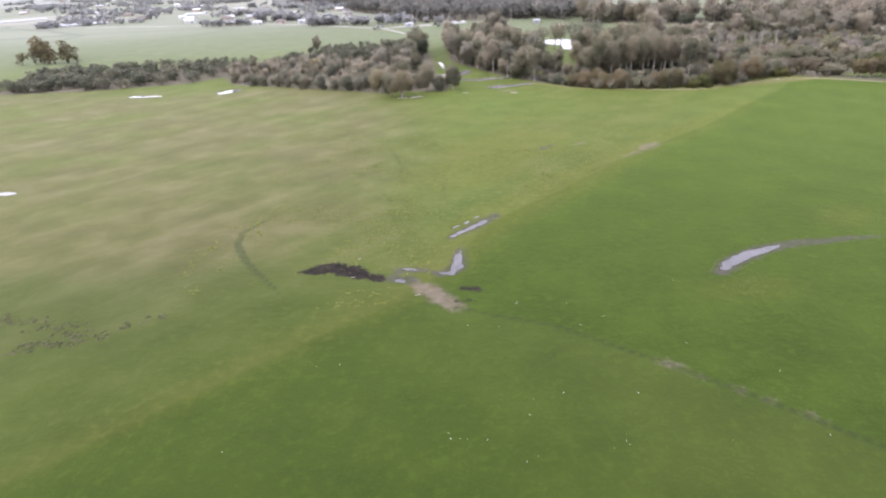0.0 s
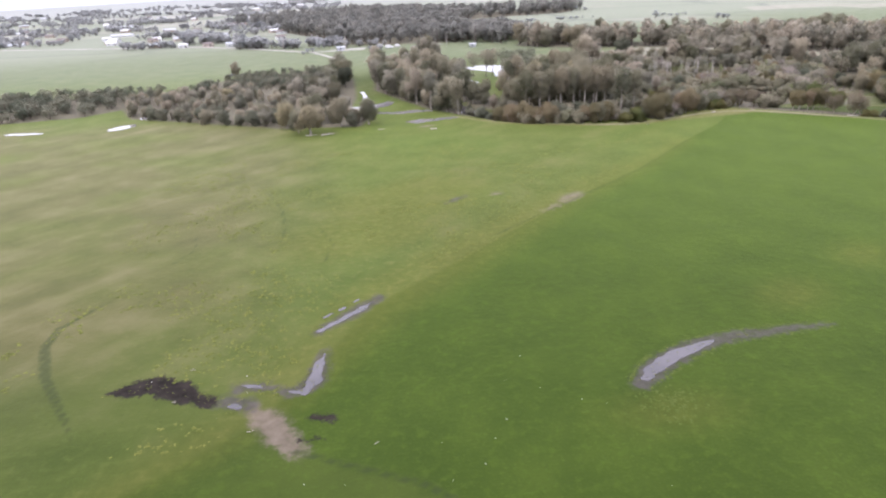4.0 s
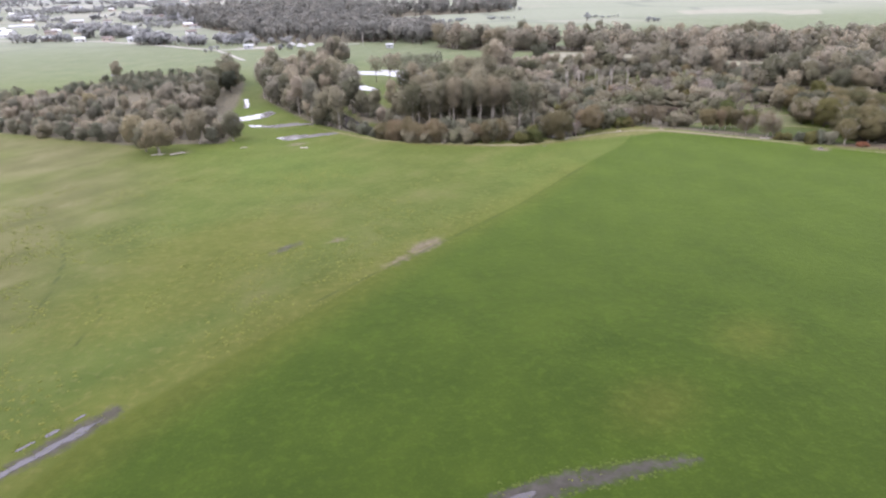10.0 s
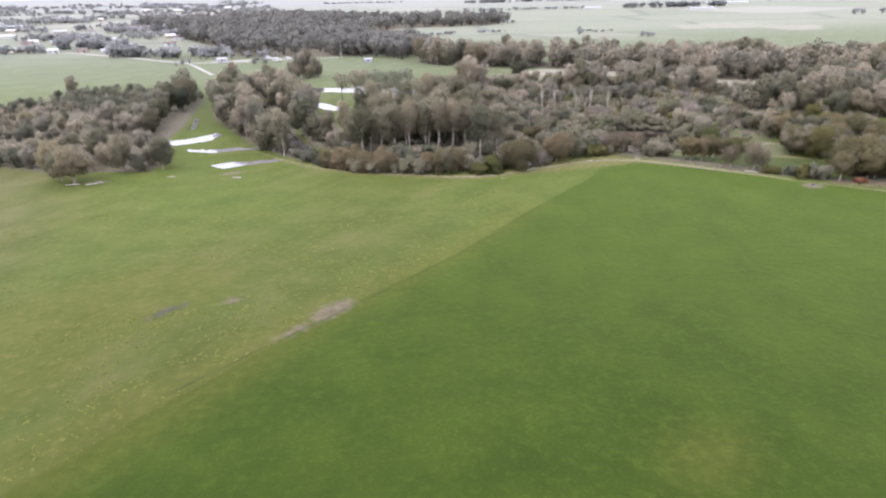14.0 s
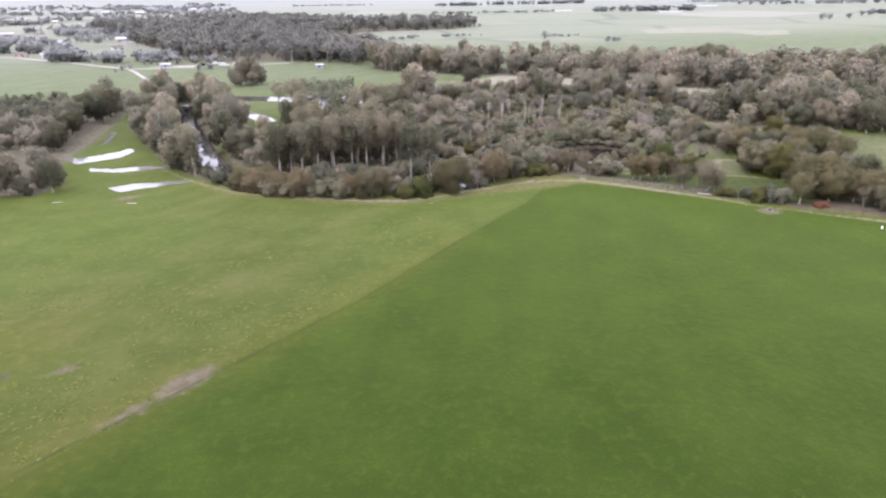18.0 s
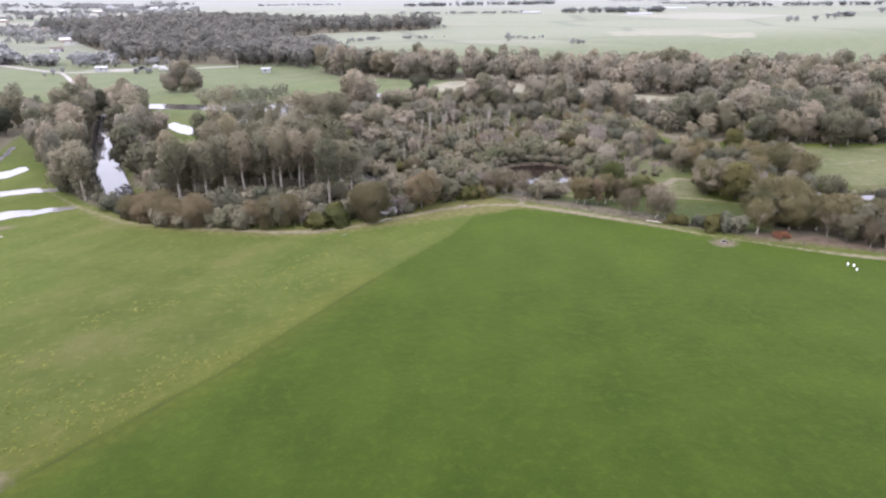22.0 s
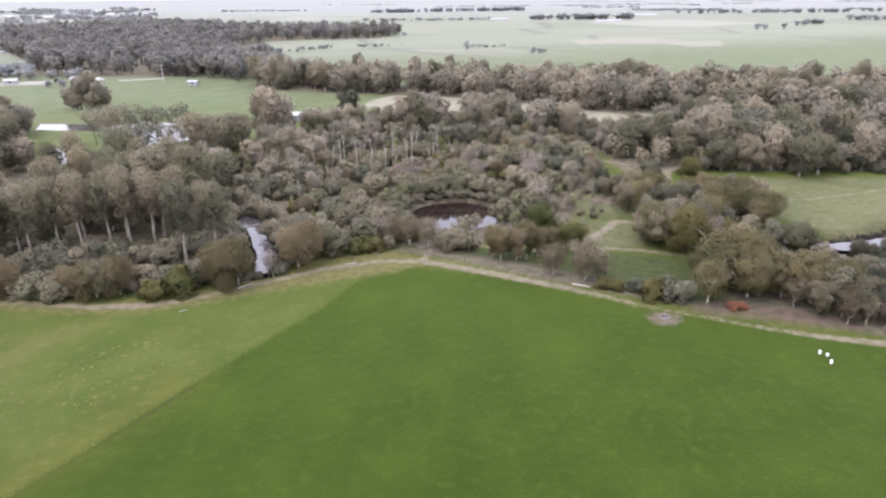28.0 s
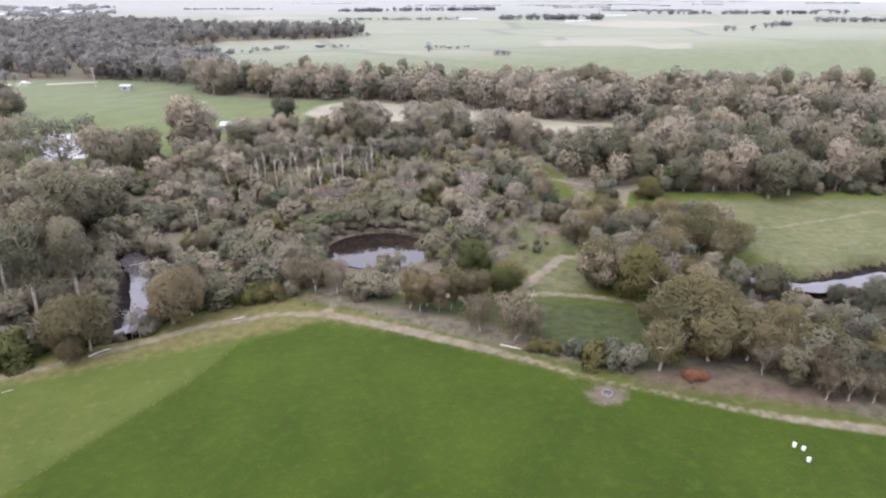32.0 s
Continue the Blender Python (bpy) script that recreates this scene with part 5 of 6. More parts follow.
sheet("river", ribbon(RIVER_LINE, [2.0, 2.0, 2.2, 3.5, 3.7, 3.2, 2.5, 2.3] + [2.4, 2.2, 1.8, 1.5, 1.5, 1.8, 1.8, 1.4] + [0.8]), -1.15, RIVER, "narrow still river between wooded banks", 0.8, 1)
sheet("pond", ribbon(BELT_POND, [1.2, 1.6, 2.0, 2.0, 1.6, 1.0]), -1.1, PUDDLE, "grey pond behind trees", 0.8, 2)
sheet("pond", [(164.4 + 11.3 * math.cos(a / 24 * 6.2832), 281.6 + 10.2 * math.sin(a / 24 * 6.2832) - 1.2 * math.cos(a / 24 * 6.2832)) for a in range(24)], -0.78, TARN, "dark round pond fringed with reeds", 0.8, 3)
sheet("pond", [(112.2, 291), (113.5, 295), (117, 293.4), (121.4, 288.5), (125.6, 283), (124.2, 279), (120.4, 277.6), (116.4, 280.4)], -1.12, RIVER, "wide pool where the river bends among scrub", 0.9, 5)
for n, outline in enumerate((
    [(-3, 314), (4, 315), (9, 318), (15.4, 324), (18, 320), (15, 312), (9, 308.5), (3, 306.5)],
    [(9, 300), (17, 297.5), (25.7, 299), (34, 296.5), (33, 294), (27.5, 294.5), (20, 292.8), (10.6, 296)],
    [(20.8, 276), (26.8, 279.5), (33.2, 278.5), (41, 279), (43, 277), (32.4, 274.3), (25.3, 271.4)],
    [(1, 353), (3, 353), (5, 342), (5.5, 333), (3.5, 333), (3, 342)],
)):
    sheet("pond", outline, 0.05, POND, "shallow pale pond on the flat reflecting sky", 1.6, 10 + n, shallow=True)
for n, outline in enumerate((
    [(-143, 304.5), (-131, 303), (-127, 300.5), (-136, 300), (-144, 301.8)],
    [(-101, 299.5), (-97, 305), (-92, 306.5), (-90.5, 303), (-95, 297), (-100, 296)],
    [(-95, 320.5), (-90, 324.5), (-85.5, 321), (-88, 316), (-94, 316.8)],
    [(46, 378), (49, 383), (56, 374), (62, 361), (58, 358), (52, 366)],
    [(-22, 282), (-19, 284.5), (-16, 282.5), (-18, 280.5)],
    [(66, 424), (80, 420), (94, 414), (100, 402), (97, 390), (88, 381), (80, 383), (78, 394), (72, 408)],
    [(-120, 164.5), (-117, 165), (-114, 163), (-116, 161.5), (-119.5, 162)],
)):
    sheet("pond", outline, 0.05, POND, "shallow pale pond on the flat reflecting sky", 1.6, 14 + n, shallow=True)
sheet("puddle", ribbon([(48.6, 95.9), (50.5, 97.8), (53.3, 100), (56.5, 101.7), (59.5, 103), (62.5, 104)], [0.5, 1.15, 1.25, 1.05, 0.75, 0.2]), 0.03, PUDDLE, "long curved puddle in green paddock", 0.8, 30, shallow=True)
for n, (pts, halves, label) in enumerate((
    ([(2.2, 117.2), (4.4, 119.3), (6.8, 121.8), (9.2, 124.2), (11.2, 126.2)], [0.2, 0.6, 0.55, 0.6, 0.2], "narrow puddle in tyre rut on pasture"),
    ([(-0.6, 100.8), (1.8, 100.4), (2.9, 102.6), (3.3, 106), (3.8, 110.2)], [0.25, 0.9, 1.0, 0.7, 0.25], "bent puddle beside muddy gateway"),
    ([(-7.6, 103.2), (-5.8, 103), (-4.3, 102.6)], [0.2, 0.6, 0.3], "small puddle in muddy gateway"),
    ([(-8.4, 98.4), (-7.4, 98.6), (-6.4, 98)], [0.3, 0.6, 0.3], "small puddle in muddy gateway"),
)):
    sheet("puddle", ribbon(pts, halves), 0.03, PUDDLE, label, 1.2, 32 + n, shallow=True)
sheet("pond", [(31, 430), (39, 428), (60, 421), (80, 412), (85, 398), (78, 374), (73, 377), (75, 394), (68, 405), (48, 412), (33, 418)], 0.05, RIVER, "long bent pond below a clump of trees", 1.2, 9, shallow=True)
for n, pts in enumerate(([(2.6, 121.6), (4.2, 123.2)], [(5.0, 123.8), (6.2, 125.2)], [(7.4, 126.6), (8.6, 127.8)])):
    sheet("puddle", ribbon(pts, [0.22, 0.28]), 0.03, PUDDLE, "tiny puddle in wheel rut among grass", 0.5, 50 + n, shallow=True)
for pts, half, label in (([(-420, 782), (-260, 712), (-157, 668), (-97, 614), (-60, 576), (-43, 561), (-10, 559), (22, 562), (60, 566)], 2.2, "pale gravel farm road along a green paddock"), ([(-43, 559), (-33, 536), (-25, 516), (-16, 494)], 1.2, "narrow pale farm track over green paddock"), ([(-34, 570), (-12, 572), (14, 573), (30, 570), (16, 564), (-24, 564)], 0, "pale gravel yard beside the farm road")):
    sheet("road", ribbon(pts, [half] * len(pts)) if half else pts, 0.07 if half else 0.055, GRAVEL, label, 0.6, 60 + len(pts), category="road")
tussocks("wet olive grass tufts in puddles and mud", (
    [(1.6, 116.8), (6.8, 121.8), (11.6, 126.6)], [(2.2, 121.2), (8.8, 128)], [(-1.5, 100.9), (1.8, 100.6), (2.9, 103), (3.6, 110.4)],
    [(-28, 104), (-20, 105.4), (-12, 101.4), (-5, 97.4)], [(47, 95), (53, 100), (60, 103.6), (70, 105.4)]), 60, 0.8)



def tuft_field(label, centres, low, high, leaves, rise=0.4):
    """Low rosettes of grass or crop, too many to count, as one mesh."""
    r = np.random.default_rng(len(centres))
    c = np.repeat(np.asarray(centres, float), 6, axis=0)
    k = len(c)
    size = np.repeat(r.uniform(low, high, len(centres)), 6)
    a = np.tile(np.arange(6) * 1.047, len(centres)) + r.normal(size=k) * 0.3
    z = lie(c[:, 0], c[:, 1])
    reach, wide = size * r.uniform(0.7, 1.2, k), size * 0.32
    ca, sa = np.cos(a), np.sin(a)
    quads = np.stack([
        np.stack([c[:, 0] - sa * wide, c[:, 1] + ca * wide, z + size * rise * 0.9], -1),
        np.stack([c[:, 0] + sa * wide, c[:, 1] - ca * wide, z + size * rise * 0.9], -1),
        np.stack([c[:, 0] + ca * reach + sa * wide * 0.6, c[:, 1] + sa * reach - ca * wide * 0.6, z - 0.01], -1),
        np.stack([c[:, 0] + ca * reach - sa * wide * 0.6, c[:, 1] + sa * reach + ca * wide * 0.6, z - 0.01], -1)], 1).reshape(-1, 3)
    ob = mesh_object("grass_tufts", quads, np.arange(len(quads)).reshape(-1, 4), leaves)
    away = (quads - np.repeat(np.column_stack([c, z - 0.6]), 4, axis=0)) * (0.5, 0.5, 1)
    away /= np.linalg.norm(away, axis=1)[:, None]
    ob.data.attributes.new("custom_normal", "FLOAT_VECTOR", "POINT").data.foreach_set("vector", away.astype(np.float32).ravel())
    return tagged(ob, label, "grass", kind="stuff")


def patchy(area, count, scale, least, seed, inside):
    """Points in a rectangle where a slow noise is high, on one side of the crop's edge."""
    r = np.random.default_rng(seed)
    x, y = r.uniform(area[0], area[1], count * 5), r.uniform(area[2], area[3], count * 5)
    side = sd_poly(CROP, x, y)
    dry_land = np.maximum(sd_line([(48, 95), (53.3, 99.9), (65, 104.6), (75, 105.2)], x, y, 3.0), sd_line([(-28, 105), (-5, 97), (4, 92)], x, y, 4.0)) < 0
    ok = (side > 1 if inside else side < -1) & dry_land & (sd_line(EDGE_TRACK, x, y, 2.5) < 0) & (np.max([sd_poly(w, x, y) for w in WOODS.values()], axis=0) < -2)
    pts = [(a, b) for a, b in zip(x[ok], y[ok]) if noise.noise((a * scale, b * scale, seed)) + 0.5 * noise.noise((a * scale * 3, b * scale * 3, seed)) > least]
    return pts[:count]


r = np.random.default_rng(31)
rim = []
for (ax, ay), (bx, by), h0, h1 in zip(CURL, CURL[1:], CURL_HALF, CURL_HALF[1:]):
    for k in range(46):
        f, side = r.random(), r.choice((-1, 1))
        d = math.hypot(bx - ax, by - ay)
        off = (h0 + (h1 - h0) * f + abs(r.normal()) * 0.35 + 0.1) * side
        rim.append((ax + (bx - ax) * f - (by - ay) / d * off, ay + (by - ay) * f + (bx - ax) / d * off))
rim += [(50.5 + r.normal() * 1.6, 90.5 + r.normal() * 1.9) for k in range(150)]
tuft_field("yellow-green grass fringing the long puddle", rim, 0.12, 0.32, FRINGE, 0.35)
rushes = []
for ax, ay, bx, by, wide, count in ((-74, 92, -60, 87.5, 1.2, 70), (-67, 82.5, -56, 85, 1.0, 90), (-56, 85, -46, 90, 0.9, 25), (-84, 95, -74, 92, 1.0, 25)):
    for _ in range(count):
        f = rng.random()
        rushes.append((ax + (bx - ax) * f + rng.normal() * wide, ay + (by - ay) * f + rng.normal() * wide))
tuft_field("dark rushes in a wet hollow of the pasture", rushes, 0.25, 0.6, RUSH, 0.4)
tuft_field("coarse yellow-green tussocks in damp pasture", patchy((-50, 105, 90, 235), 4200, 0.05, 0.05, 6, False), 0.16, 0.44, RANK, 0.34)
edge_points = []
for (ax, ay), (bx, by) in zip(FENCE_LINE[5:], FENCE_LINE[6:]):
    for f in np.arange(0, 1, 0.55 / math.hypot(bx - ax, by - ay)):
        edge_points.append((ax + (bx - ax) * f + rng.normal() * 0.16, ay + (by - ay) * f + rng.normal() * 0.16))
tuft_field("rank grass along the edge of the crop", edge_points, 0.1, 0.22, RANK, 0.7)

# pale toadstools dotted over the grass near the gateway
r = np.random.default_rng(77)
V, F = [], []
for k in range(46):
    x, y = r.uniform(-30, 45), r.uniform(52, 108)
    if k < 14:
        x, y = r.uniform(-2, 26), r.uniform(52, 64)
    z, w = float(lie(np.array([x]), np.array([y]))[0]), r.uniform(0.03, 0.06)
    base = len(V)
    for rad, up in ((0.35, -0.02), (0.4, 0.7), (1.0, 0.8), (0.75, 1.15), (0.1, 1.3)):
        V += [(x + math.cos(q * 1.0472) * w * rad, y + math.sin(q * 1.0472) * w * rad, z + up * w) for q in range(6)]
    for ring in range(4):
        F += [(base + ring * 6 + q, base + ring * 6 + (q + 1) % 6, base + ring * 6 + 6 + (q + 1) % 6, base + ring * 6 + 6 + q) for q in range(6)]
    F.append(tuple(base + 24 + q for q in range(6)))
tagged(mesh_object("toadstools", V, F, PLASTIC), "small white toadstools dotted over short grass", "toadstools", kind="stuff")


# ---- buildings and small things ----
def box(w, d, h, bevel=0.03):
    bm = bmesh.new()
    bmesh.ops.create_cube(bm, size=1)
    for v in bm.verts:
        v.co = Vector((v.co.x * w, v.co.y * d, (v.co.z + 0.5) * h))
    if bevel:
        bmesh.ops.bevel(bm, geom=bm.edges[:], offset=bevel, segments=1, affect="EDGES")
    return bm


def part(name, bm, material, parent, label="", at=None):
    me = bpy.data.meshes.new(name)
    bm.to_mesh(me)
    bm.free()
    me.materials.append(material)
    ob = new(name, me)
    ob.parent = parent
    if at is not None:
        ob.matrix_basis = at
    return tagged(ob, label) if label else ob


def gable(w, d, rise, over=0.4, thick=0.18):
    bm = bmesh.new()
    for s in (0, 1):
        z = s * thick
        for x in (-w / 2 - over, w / 2 + over):
            for y, zz in ((-d / 2 - over, 0), (0, rise), (d / 2 + over, 0)):
                bm.verts.new((x, y, zz + z))
    bm.verts.ensure_lookup_table()
    v = bm.verts
    for f in ((0, 1, 4, 3), (1, 2, 5, 4), (6, 9, 10, 7), (7, 10, 11, 8), (0, 3, 9, 6), (2, 8, 11, 5), (0, 6, 7, 1), (1, 7, 8, 2), (3, 4, 10, 9), (4, 5, 11, 10)):
        bm.faces.new([v[i] for i in f])
    bmesh.ops.recalc_face_normals(bm, faces=bm.faces)
    return bm


def house(x, y, w, d, h, turn, wall, roof, label, windows=3, name="house", category="house"):
    ob = tagged(new(name), label, category, "buildings on the plain")
    ob.matrix_basis = pose(x, y, -0.05, 0, 0, turn)
    body = box(w, d, h, 0.05)
    for s in (-1, 1):
        a = [body.verts.new((s * w / 2, yy, zz)) for yy, zz in ((-d / 2, h - 0.06), (d / 2, h - 0.06), (0, h + d * 0.22))]
        body.faces.new(a if s > 0 else a[::-1])
    part("wall", body, wall, ob)
    part("roof", gable(w, d, d * 0.22), roof, ob, at=pose(0, 0, h))
    for k in range(windows):
        px = -w / 2 + w * (k + 0.5) / windows
        win = part("window", box(1.3, 0.12, 1.2, 0.02), WHITE, ob, at=pose(px, -d / 2 - 0.03, 1.0))
        part("pane", box(1.1, 0.06, 1.0, 0.01), GLASS, win, at=pose(0, -0.05, 0.1))
    if windows > 1:
        part("door", box(0.95, 0.1, 2.05, 0.02), DARKROOF, ob, at=pose(w / 2 - 1.0, -d / 2 - 0.03, 0))
    return ob


HOUSES = ((-126, 655, 13, 8, 20), (-150, 668, 12, 8, -10), (-174, 672, 11, 7, 5), (-205, 690, 14, 8, 0), (-89, 705, 12, 8, 30), (-60, 760, 16, 9, 10), (-160, 780, 12, 8, -20), (-230, 760, 14, 9, 5), (-300, 820, 12, 8, 0), (-120, 860, 14, 8, 15), (-220, 900, 12, 8, 0), (-330, 960, 16, 9, -15), (-160, 1000, 14, 8, 8), (-60, 980, 12, 8, 0))
HOUSES = [(x, y, w * 0.72, d * 0.72, turn) for x, y, w, d, turn in HOUSES]
for _ in range(46):
    far = rng.uniform(740, 1750)
    HOUSES.append((rng.uniform(-0.6 * far, -40 - 0.05 * far), far, rng.uniform(8, 16), rng.uniform(6, 8), rng.uniform(-30, 30)))
for n, (x, y, w, d, turn) in enumerate(HOUSES):
    house(x, y, w, d, 2.7, turn, (WHITE, BRICK)[n % 2], (IRON, DARKROOF, WHITE)[n % 3], ("white weatherboard farmhouse with iron roof", "pale brick house with gabled roof")[n % 2], 2 if y < 760 else 1)
for x, y, w, d, turn, label in ((80, 529, 5, 3, -12, "small open farm hut in green paddock"), (134, 411, 8, 5, -15, "grey iron shed behind trees"), (-21, 562, 6.5, 4, 5, "long pale iron farm shed beside road"), (262, 470, 5, 4, 0, "small pale iron shed among trees")):
    house(x, y, w, d, 2.3, turn, IRON, IRON, label, 1, "shed", "shed")
for x, y, w, turn in ((-424, 813, 134, 14), (-579, 969, 116, 28), (-519, 1057, 80, -10), (-306, 883, 52, 0), (620, 1080, 80, -4), (480, 1180, 60, -3), (760, 1250, 160, -8), (-380, 1080, 80, 4)):
    house(x, y, w * 0.5, 7, 1.3, turn, WHITE, IRON, "long white greenhouse roof on the plain", 0, "greenhouse", "greenhouse")


def disc(r, depth, sides=14):
    bm = bmesh.new()
    bmesh.ops.create_cone(bm, cap_ends=True, segments=sides, radius1=r, radius2=r, depth=depth)
    bmesh.ops.bevel(bm, geom=[e for e in bm.edges if abs(e.verts[0].co.z - e.verts[1].co.z) < 1e-5], offset=min(r, depth) * 0.12, segments=2, affect="EDGES")
    return bm


def vehicle(x, y, turn, long, tall, paint, label, name):
    ob = tagged(new(name), label, name.replace("_", " "), "vehicles by the farm road")
    ob.matrix_basis = pose(x, y, 0, 0, 0, turn)
    bm = box(long, 1.8, tall * 0.55, 0.12)
    part("body", bm, paint, ob, at=pose(0, 0, 0.35))
    part("cabin", box(long * 0.6, 1.6, tall * 0.42, 0.2), paint, ob, at=pose(-long * 0.08, 0, 0.35 + tall * 0.54))
    part("windscreen", box(0.1, 1.3, tall * 0.28, 0.02), GLASS, ob, at=pose(long * 0.23, 0, 0.42 + tall * 0.58))
    for sx in (-0.32, 0.32):
        for sy in (-0.85, 0.85):
            wheel = part("wheel", disc(0.36, 0.24), RUBBER, ob, at=pose(sx * long, sy, 0.36, 90))
            part("rim", disc(0.2, 0.27), IRON, wheel)


for x, y, turn, long, tall, paint, label, name in ((10, 569, 10, 5.2, 2.2, WHITE, "white van parked by farm road", "van"), (17, 556, -10, 6.5, 2.6, WHITE, "white caravan parked by farm road", "caravan"), (2, 566, 20, 4.5, 1.6, GLASS, "dark car parked by farm road", "car"), (24, 566, 0, 4.6, 1.6, WHITE, "white car parked by farm road", "car"), (-80, 446, 12, 4.6, 1.9, WHITE, "white vehicle parked beside lone tree", "car")):
    vehicle(x, y, turn, long, tall, paint, label, name)


def pole(x, y, h):
    ob = tagged(new("power_pole"), "grey timber power pole with crossarm", "power pole", "power poles")
    ob.matrix_basis = pose(x, y, 0, 0, 0, rng.uniform(0, 90))
    mesh_object("post", *tube([(0, 0, -0.3), (0, 0, h)], [0.2, 0.14], 7), BLEACHED, ob, smooth=True)
    part("crossarm", box(2.4, 0.14, 0.14, 0.02), BLEACHED, ob, at=pose(0, 0, h - 0.7))


for x, y in ((-18, 574), (-70, 592), (62, 548)):
    pole(x, y, 10.0)

# three small white objects of unclear kind, built as drums standing in the crop
for x, y, h, turn in ((199.9, 205.0, 0.48, 0), (200.5, 204.2, 0.38, 30), (199.5, 202.4, 0.46, 70)):
    drum = tagged(new("plastic_drum"), "white plastic drum standing in green paddock", "drum", "white drums")
    drum.matrix_basis = pose(x, y, 0.05, 0, 0, turn)
    part("body", disc(0.2, h, 18), PLASTIC, drum, at=pose(0, 0, h / 2))
    part("lid", disc(0.215, 0.07, 18), PLASTIC, drum, at=pose(0, 0, h + 0.02))
    part("bung", disc(0.06, 0.06, 10), RUBBER, drum, at=pose(0.15, 0, h + 0.06))

# round stock trough on its trampled ring
trough = tagged(new("stock_trough"), "round concrete stock trough on bare trampled ring", "trough")
trough.matrix_basis = pose(183.7, 220.7, 0.02)
bm = bmesh.new()
for r, z in ((0.75, 0), (0.72, 0.4), (0.62, 0.4), (0.6, 0.12)):
    for k in range(24):
        bm.verts.new((r * math.cos(k * math.pi / 12), r * math.sin(k * math.pi / 12), z))
bm.verts.ensure_lookup_table()
for ring in range(3):
    for k in range(24):
        a, b = ring * 24 + k, ring * 24 + (k + 1) % 24
        bm.faces.new((bm.verts[a], bm.verts[b], bm.verts[b + 24], bm.verts[a + 24]))
part("rim", bm, CONCRETE, trough)
part("water", disc(0.61, 0.06, 24), TARN, trough, at=pose(0, 0, 0.3))


def log(x, y, long, thick, turn, z=0.15, seed=0):
    r = np.random.default_rng(seed)
    ob = tagged(new("fallen_log"), "bleached fallen log lying at paddock edge", "log", "fallen logs")
    ob.matrix_basis = pose(x, y, z, 0, 0, turn)
    mesh_object("stem", *tube([(-long / 2, 0, 0), (-long / 6, r.normal() * 0.1, 0.05), (long / 6, r.normal() * 0.1, 0.03), (long / 2, 0, 0.05)], [thick, thick * 0.95, thick * 0.8, thick * 0.6], 8), BLEACHED, ob, smooth=True)
    mesh_object("branch", *tube([(long / 6, 0, 0.05), (long / 6 + long * 0.15, long * 0.2, 0.1 + long * 0.08)], [thick * 0.4, thick * 0.15], 5), BLEACHED, ob, smooth=True)


for n, (x, y, long, thick, turn) in enumerate(((175.7, 235.7, 3.2, 0.16, -38), (-8.5, 262, 3.5, 0.2, 20), (-6.5, 263, 2.4, 0.15, -50), (-14, 262.5, 4, 0.15, 5), (12, 265, 2.5, 0.12, 0), (136, 256.6, 2.2, 0.1, 12), (116, 251, 3, 0.12, 30), (122, 260, 3, 0.1, 10), (116.5, 288, 3.5, 0.1, 15), (113.4, 296.2, 5, 0.16, -12), (116, 299, 4, 0.12, 5), (31.4, 259.8, 2.6, 0.2, -20), (106, 243.5, 1.4, 0.06, 10), (-15.5, 108.5, 0.8, 0.035, 40), (-16, 100.5, 0.6, 0.035, -10), (-4.2, 92.6, 0.9, 0.035, 15), (12, 88, 0.6, 0.035, 30))):
    log(x, y, long, thick, turn, 0.12 if wet(x, y) is False else -1.0, n)

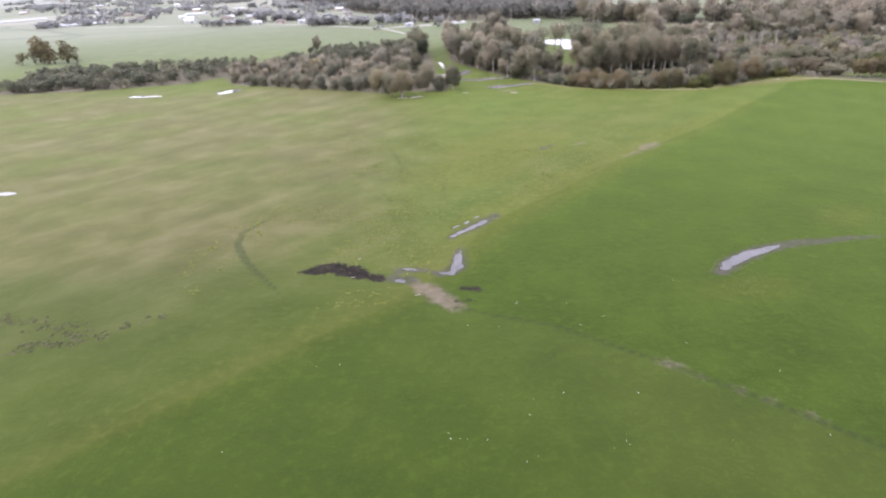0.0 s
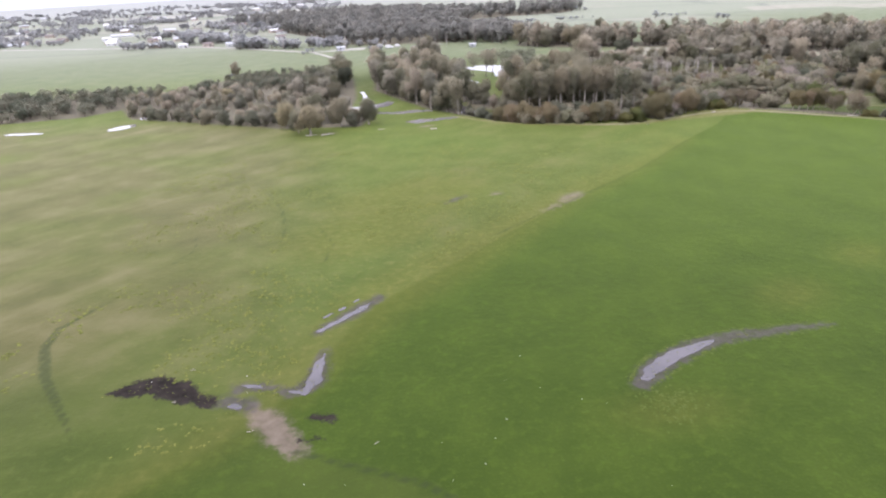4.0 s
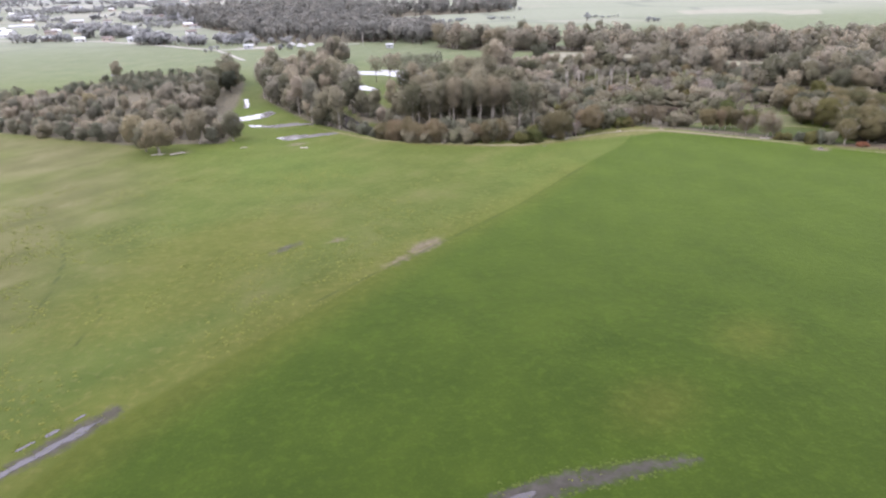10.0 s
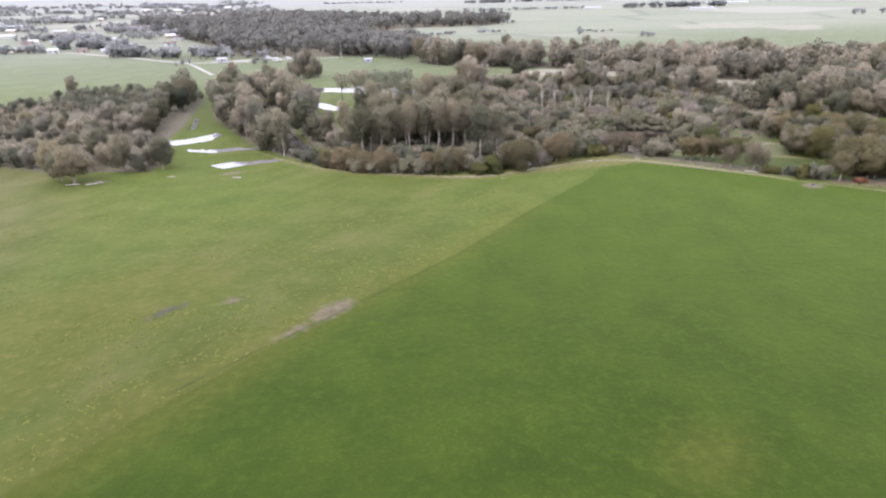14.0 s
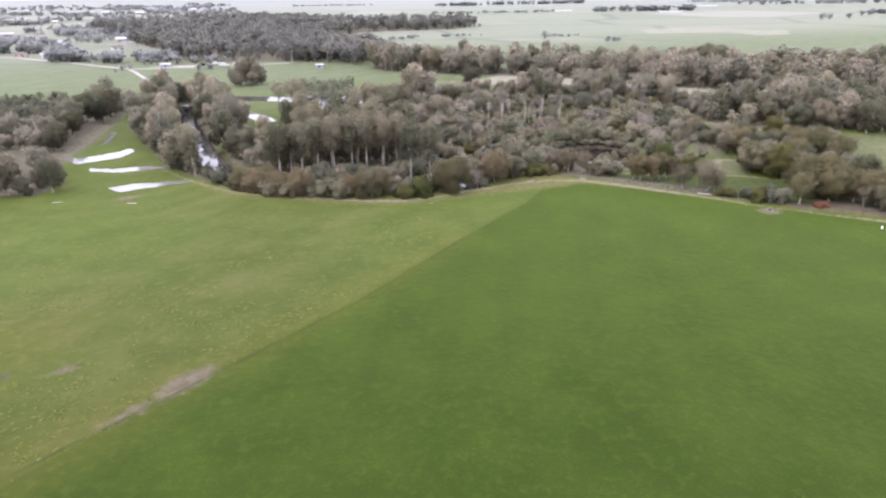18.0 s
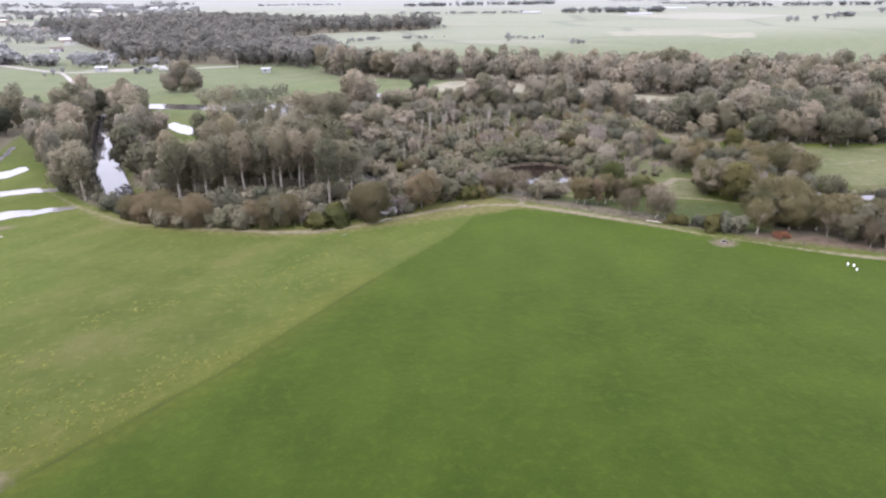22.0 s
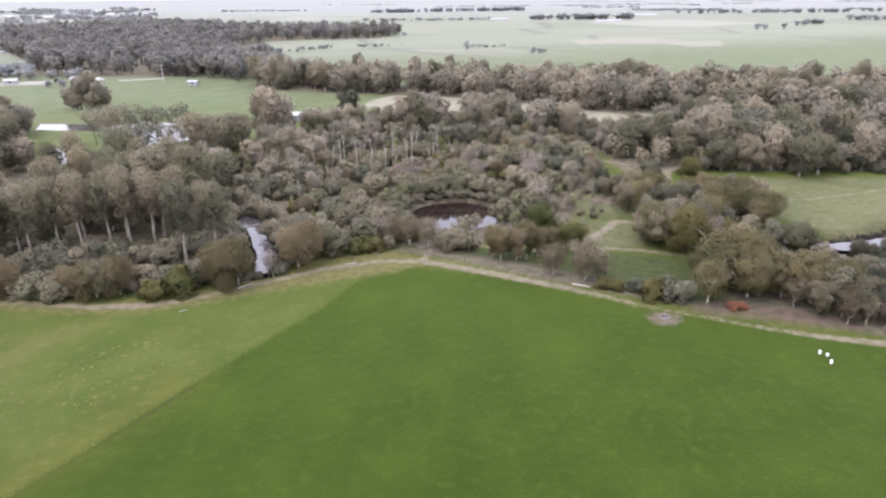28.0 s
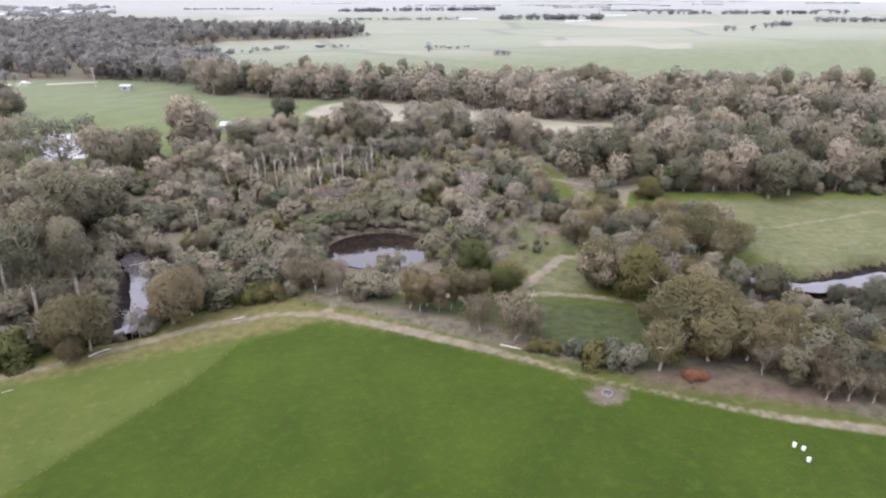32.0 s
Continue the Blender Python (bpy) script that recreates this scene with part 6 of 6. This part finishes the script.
# fence along the wooded edge of the paddock: split posts and two wires
fence = tagged(new("fence"), "old post and wire fence along wooded paddock edge", "fence")
line = [(60, 263.5), (72, 258.6), (91, 251.8), (100, 250.2), (110, 251.6), (120, 254.8), (131, 258.4), (142, 259.6), (151.5, 257), (164.5, 246.3), (173.6, 238.4), (185.6, 226.8), (199, 215.8), (213.6, 207.2)]
r = np.random.default_rng(610)
post_mesh = None
tops = []
for (ax, ay), (bx, by) in zip(line, line[1:]):
    for k in range(max(1, int(math.hypot(bx - ax, by - ay) / 4.2))):
        s = k / max(1, int(math.hypot(bx - ax, by - ay) / 4.2))
        x, y = ax + (bx - ax) * s, ay + (by - ay) * s
        if post_mesh is None:
            post = mesh_object("post", *tube([(0, 0, -0.3), (0.01, 0, 0.6), (0, 0.01, 1.1)], [0.07, 0.065, 0.055], 7), DARKBARK, fence, smooth=True)
            post_mesh = post.data
        else:
            post = new("post", post_mesh)
            post.parent = fence
        post.matrix_basis = pose(x, y, 0, r.normal() * 3, r.normal() * 3, r.uniform(0, 360))
        tops.append((x, y))
for z in (0.45, 0.95):
    mesh_object("wire", *tube([(x, y, z) for x, y in tops], [0.003] * len(tops), 4), DARKBARK, fence)

# reeds round the dark pond and along the ponds
r = np.random.default_rng(400)
clumps = [(164.4 + (11.8 + r.normal() * 0.5) * math.cos(a), 281.6 + (10.7 + r.normal() * 0.4) * math.sin(a) - 1.2 * math.cos(a), -0.45, 0.42) for a in np.linspace(0.1, 3.3, 70)]
reeds = tagged(new("reeds"), "dry brown reeds fringing dark pond", "reeds", kind="stuff")
tagged(mesh_object("blades", *leaf_cloud(r, clumps, 420, 0.2, -1.5, 0.9), REED, reeds), kind="stuff")

# low hills that close the plain, distance haze painted in as pale blue-grey
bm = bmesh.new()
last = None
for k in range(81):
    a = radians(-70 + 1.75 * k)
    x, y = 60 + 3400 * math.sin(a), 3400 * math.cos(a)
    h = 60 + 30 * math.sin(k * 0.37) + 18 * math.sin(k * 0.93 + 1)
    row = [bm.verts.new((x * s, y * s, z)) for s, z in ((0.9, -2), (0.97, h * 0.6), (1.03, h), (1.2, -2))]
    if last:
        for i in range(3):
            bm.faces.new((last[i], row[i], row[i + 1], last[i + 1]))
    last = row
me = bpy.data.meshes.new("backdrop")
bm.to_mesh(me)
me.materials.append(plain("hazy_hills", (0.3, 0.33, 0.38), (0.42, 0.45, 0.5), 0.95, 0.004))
tagged(new("backdrop", me), "hills along horizon, paled blue-grey for haze", "hills", kind="structure")
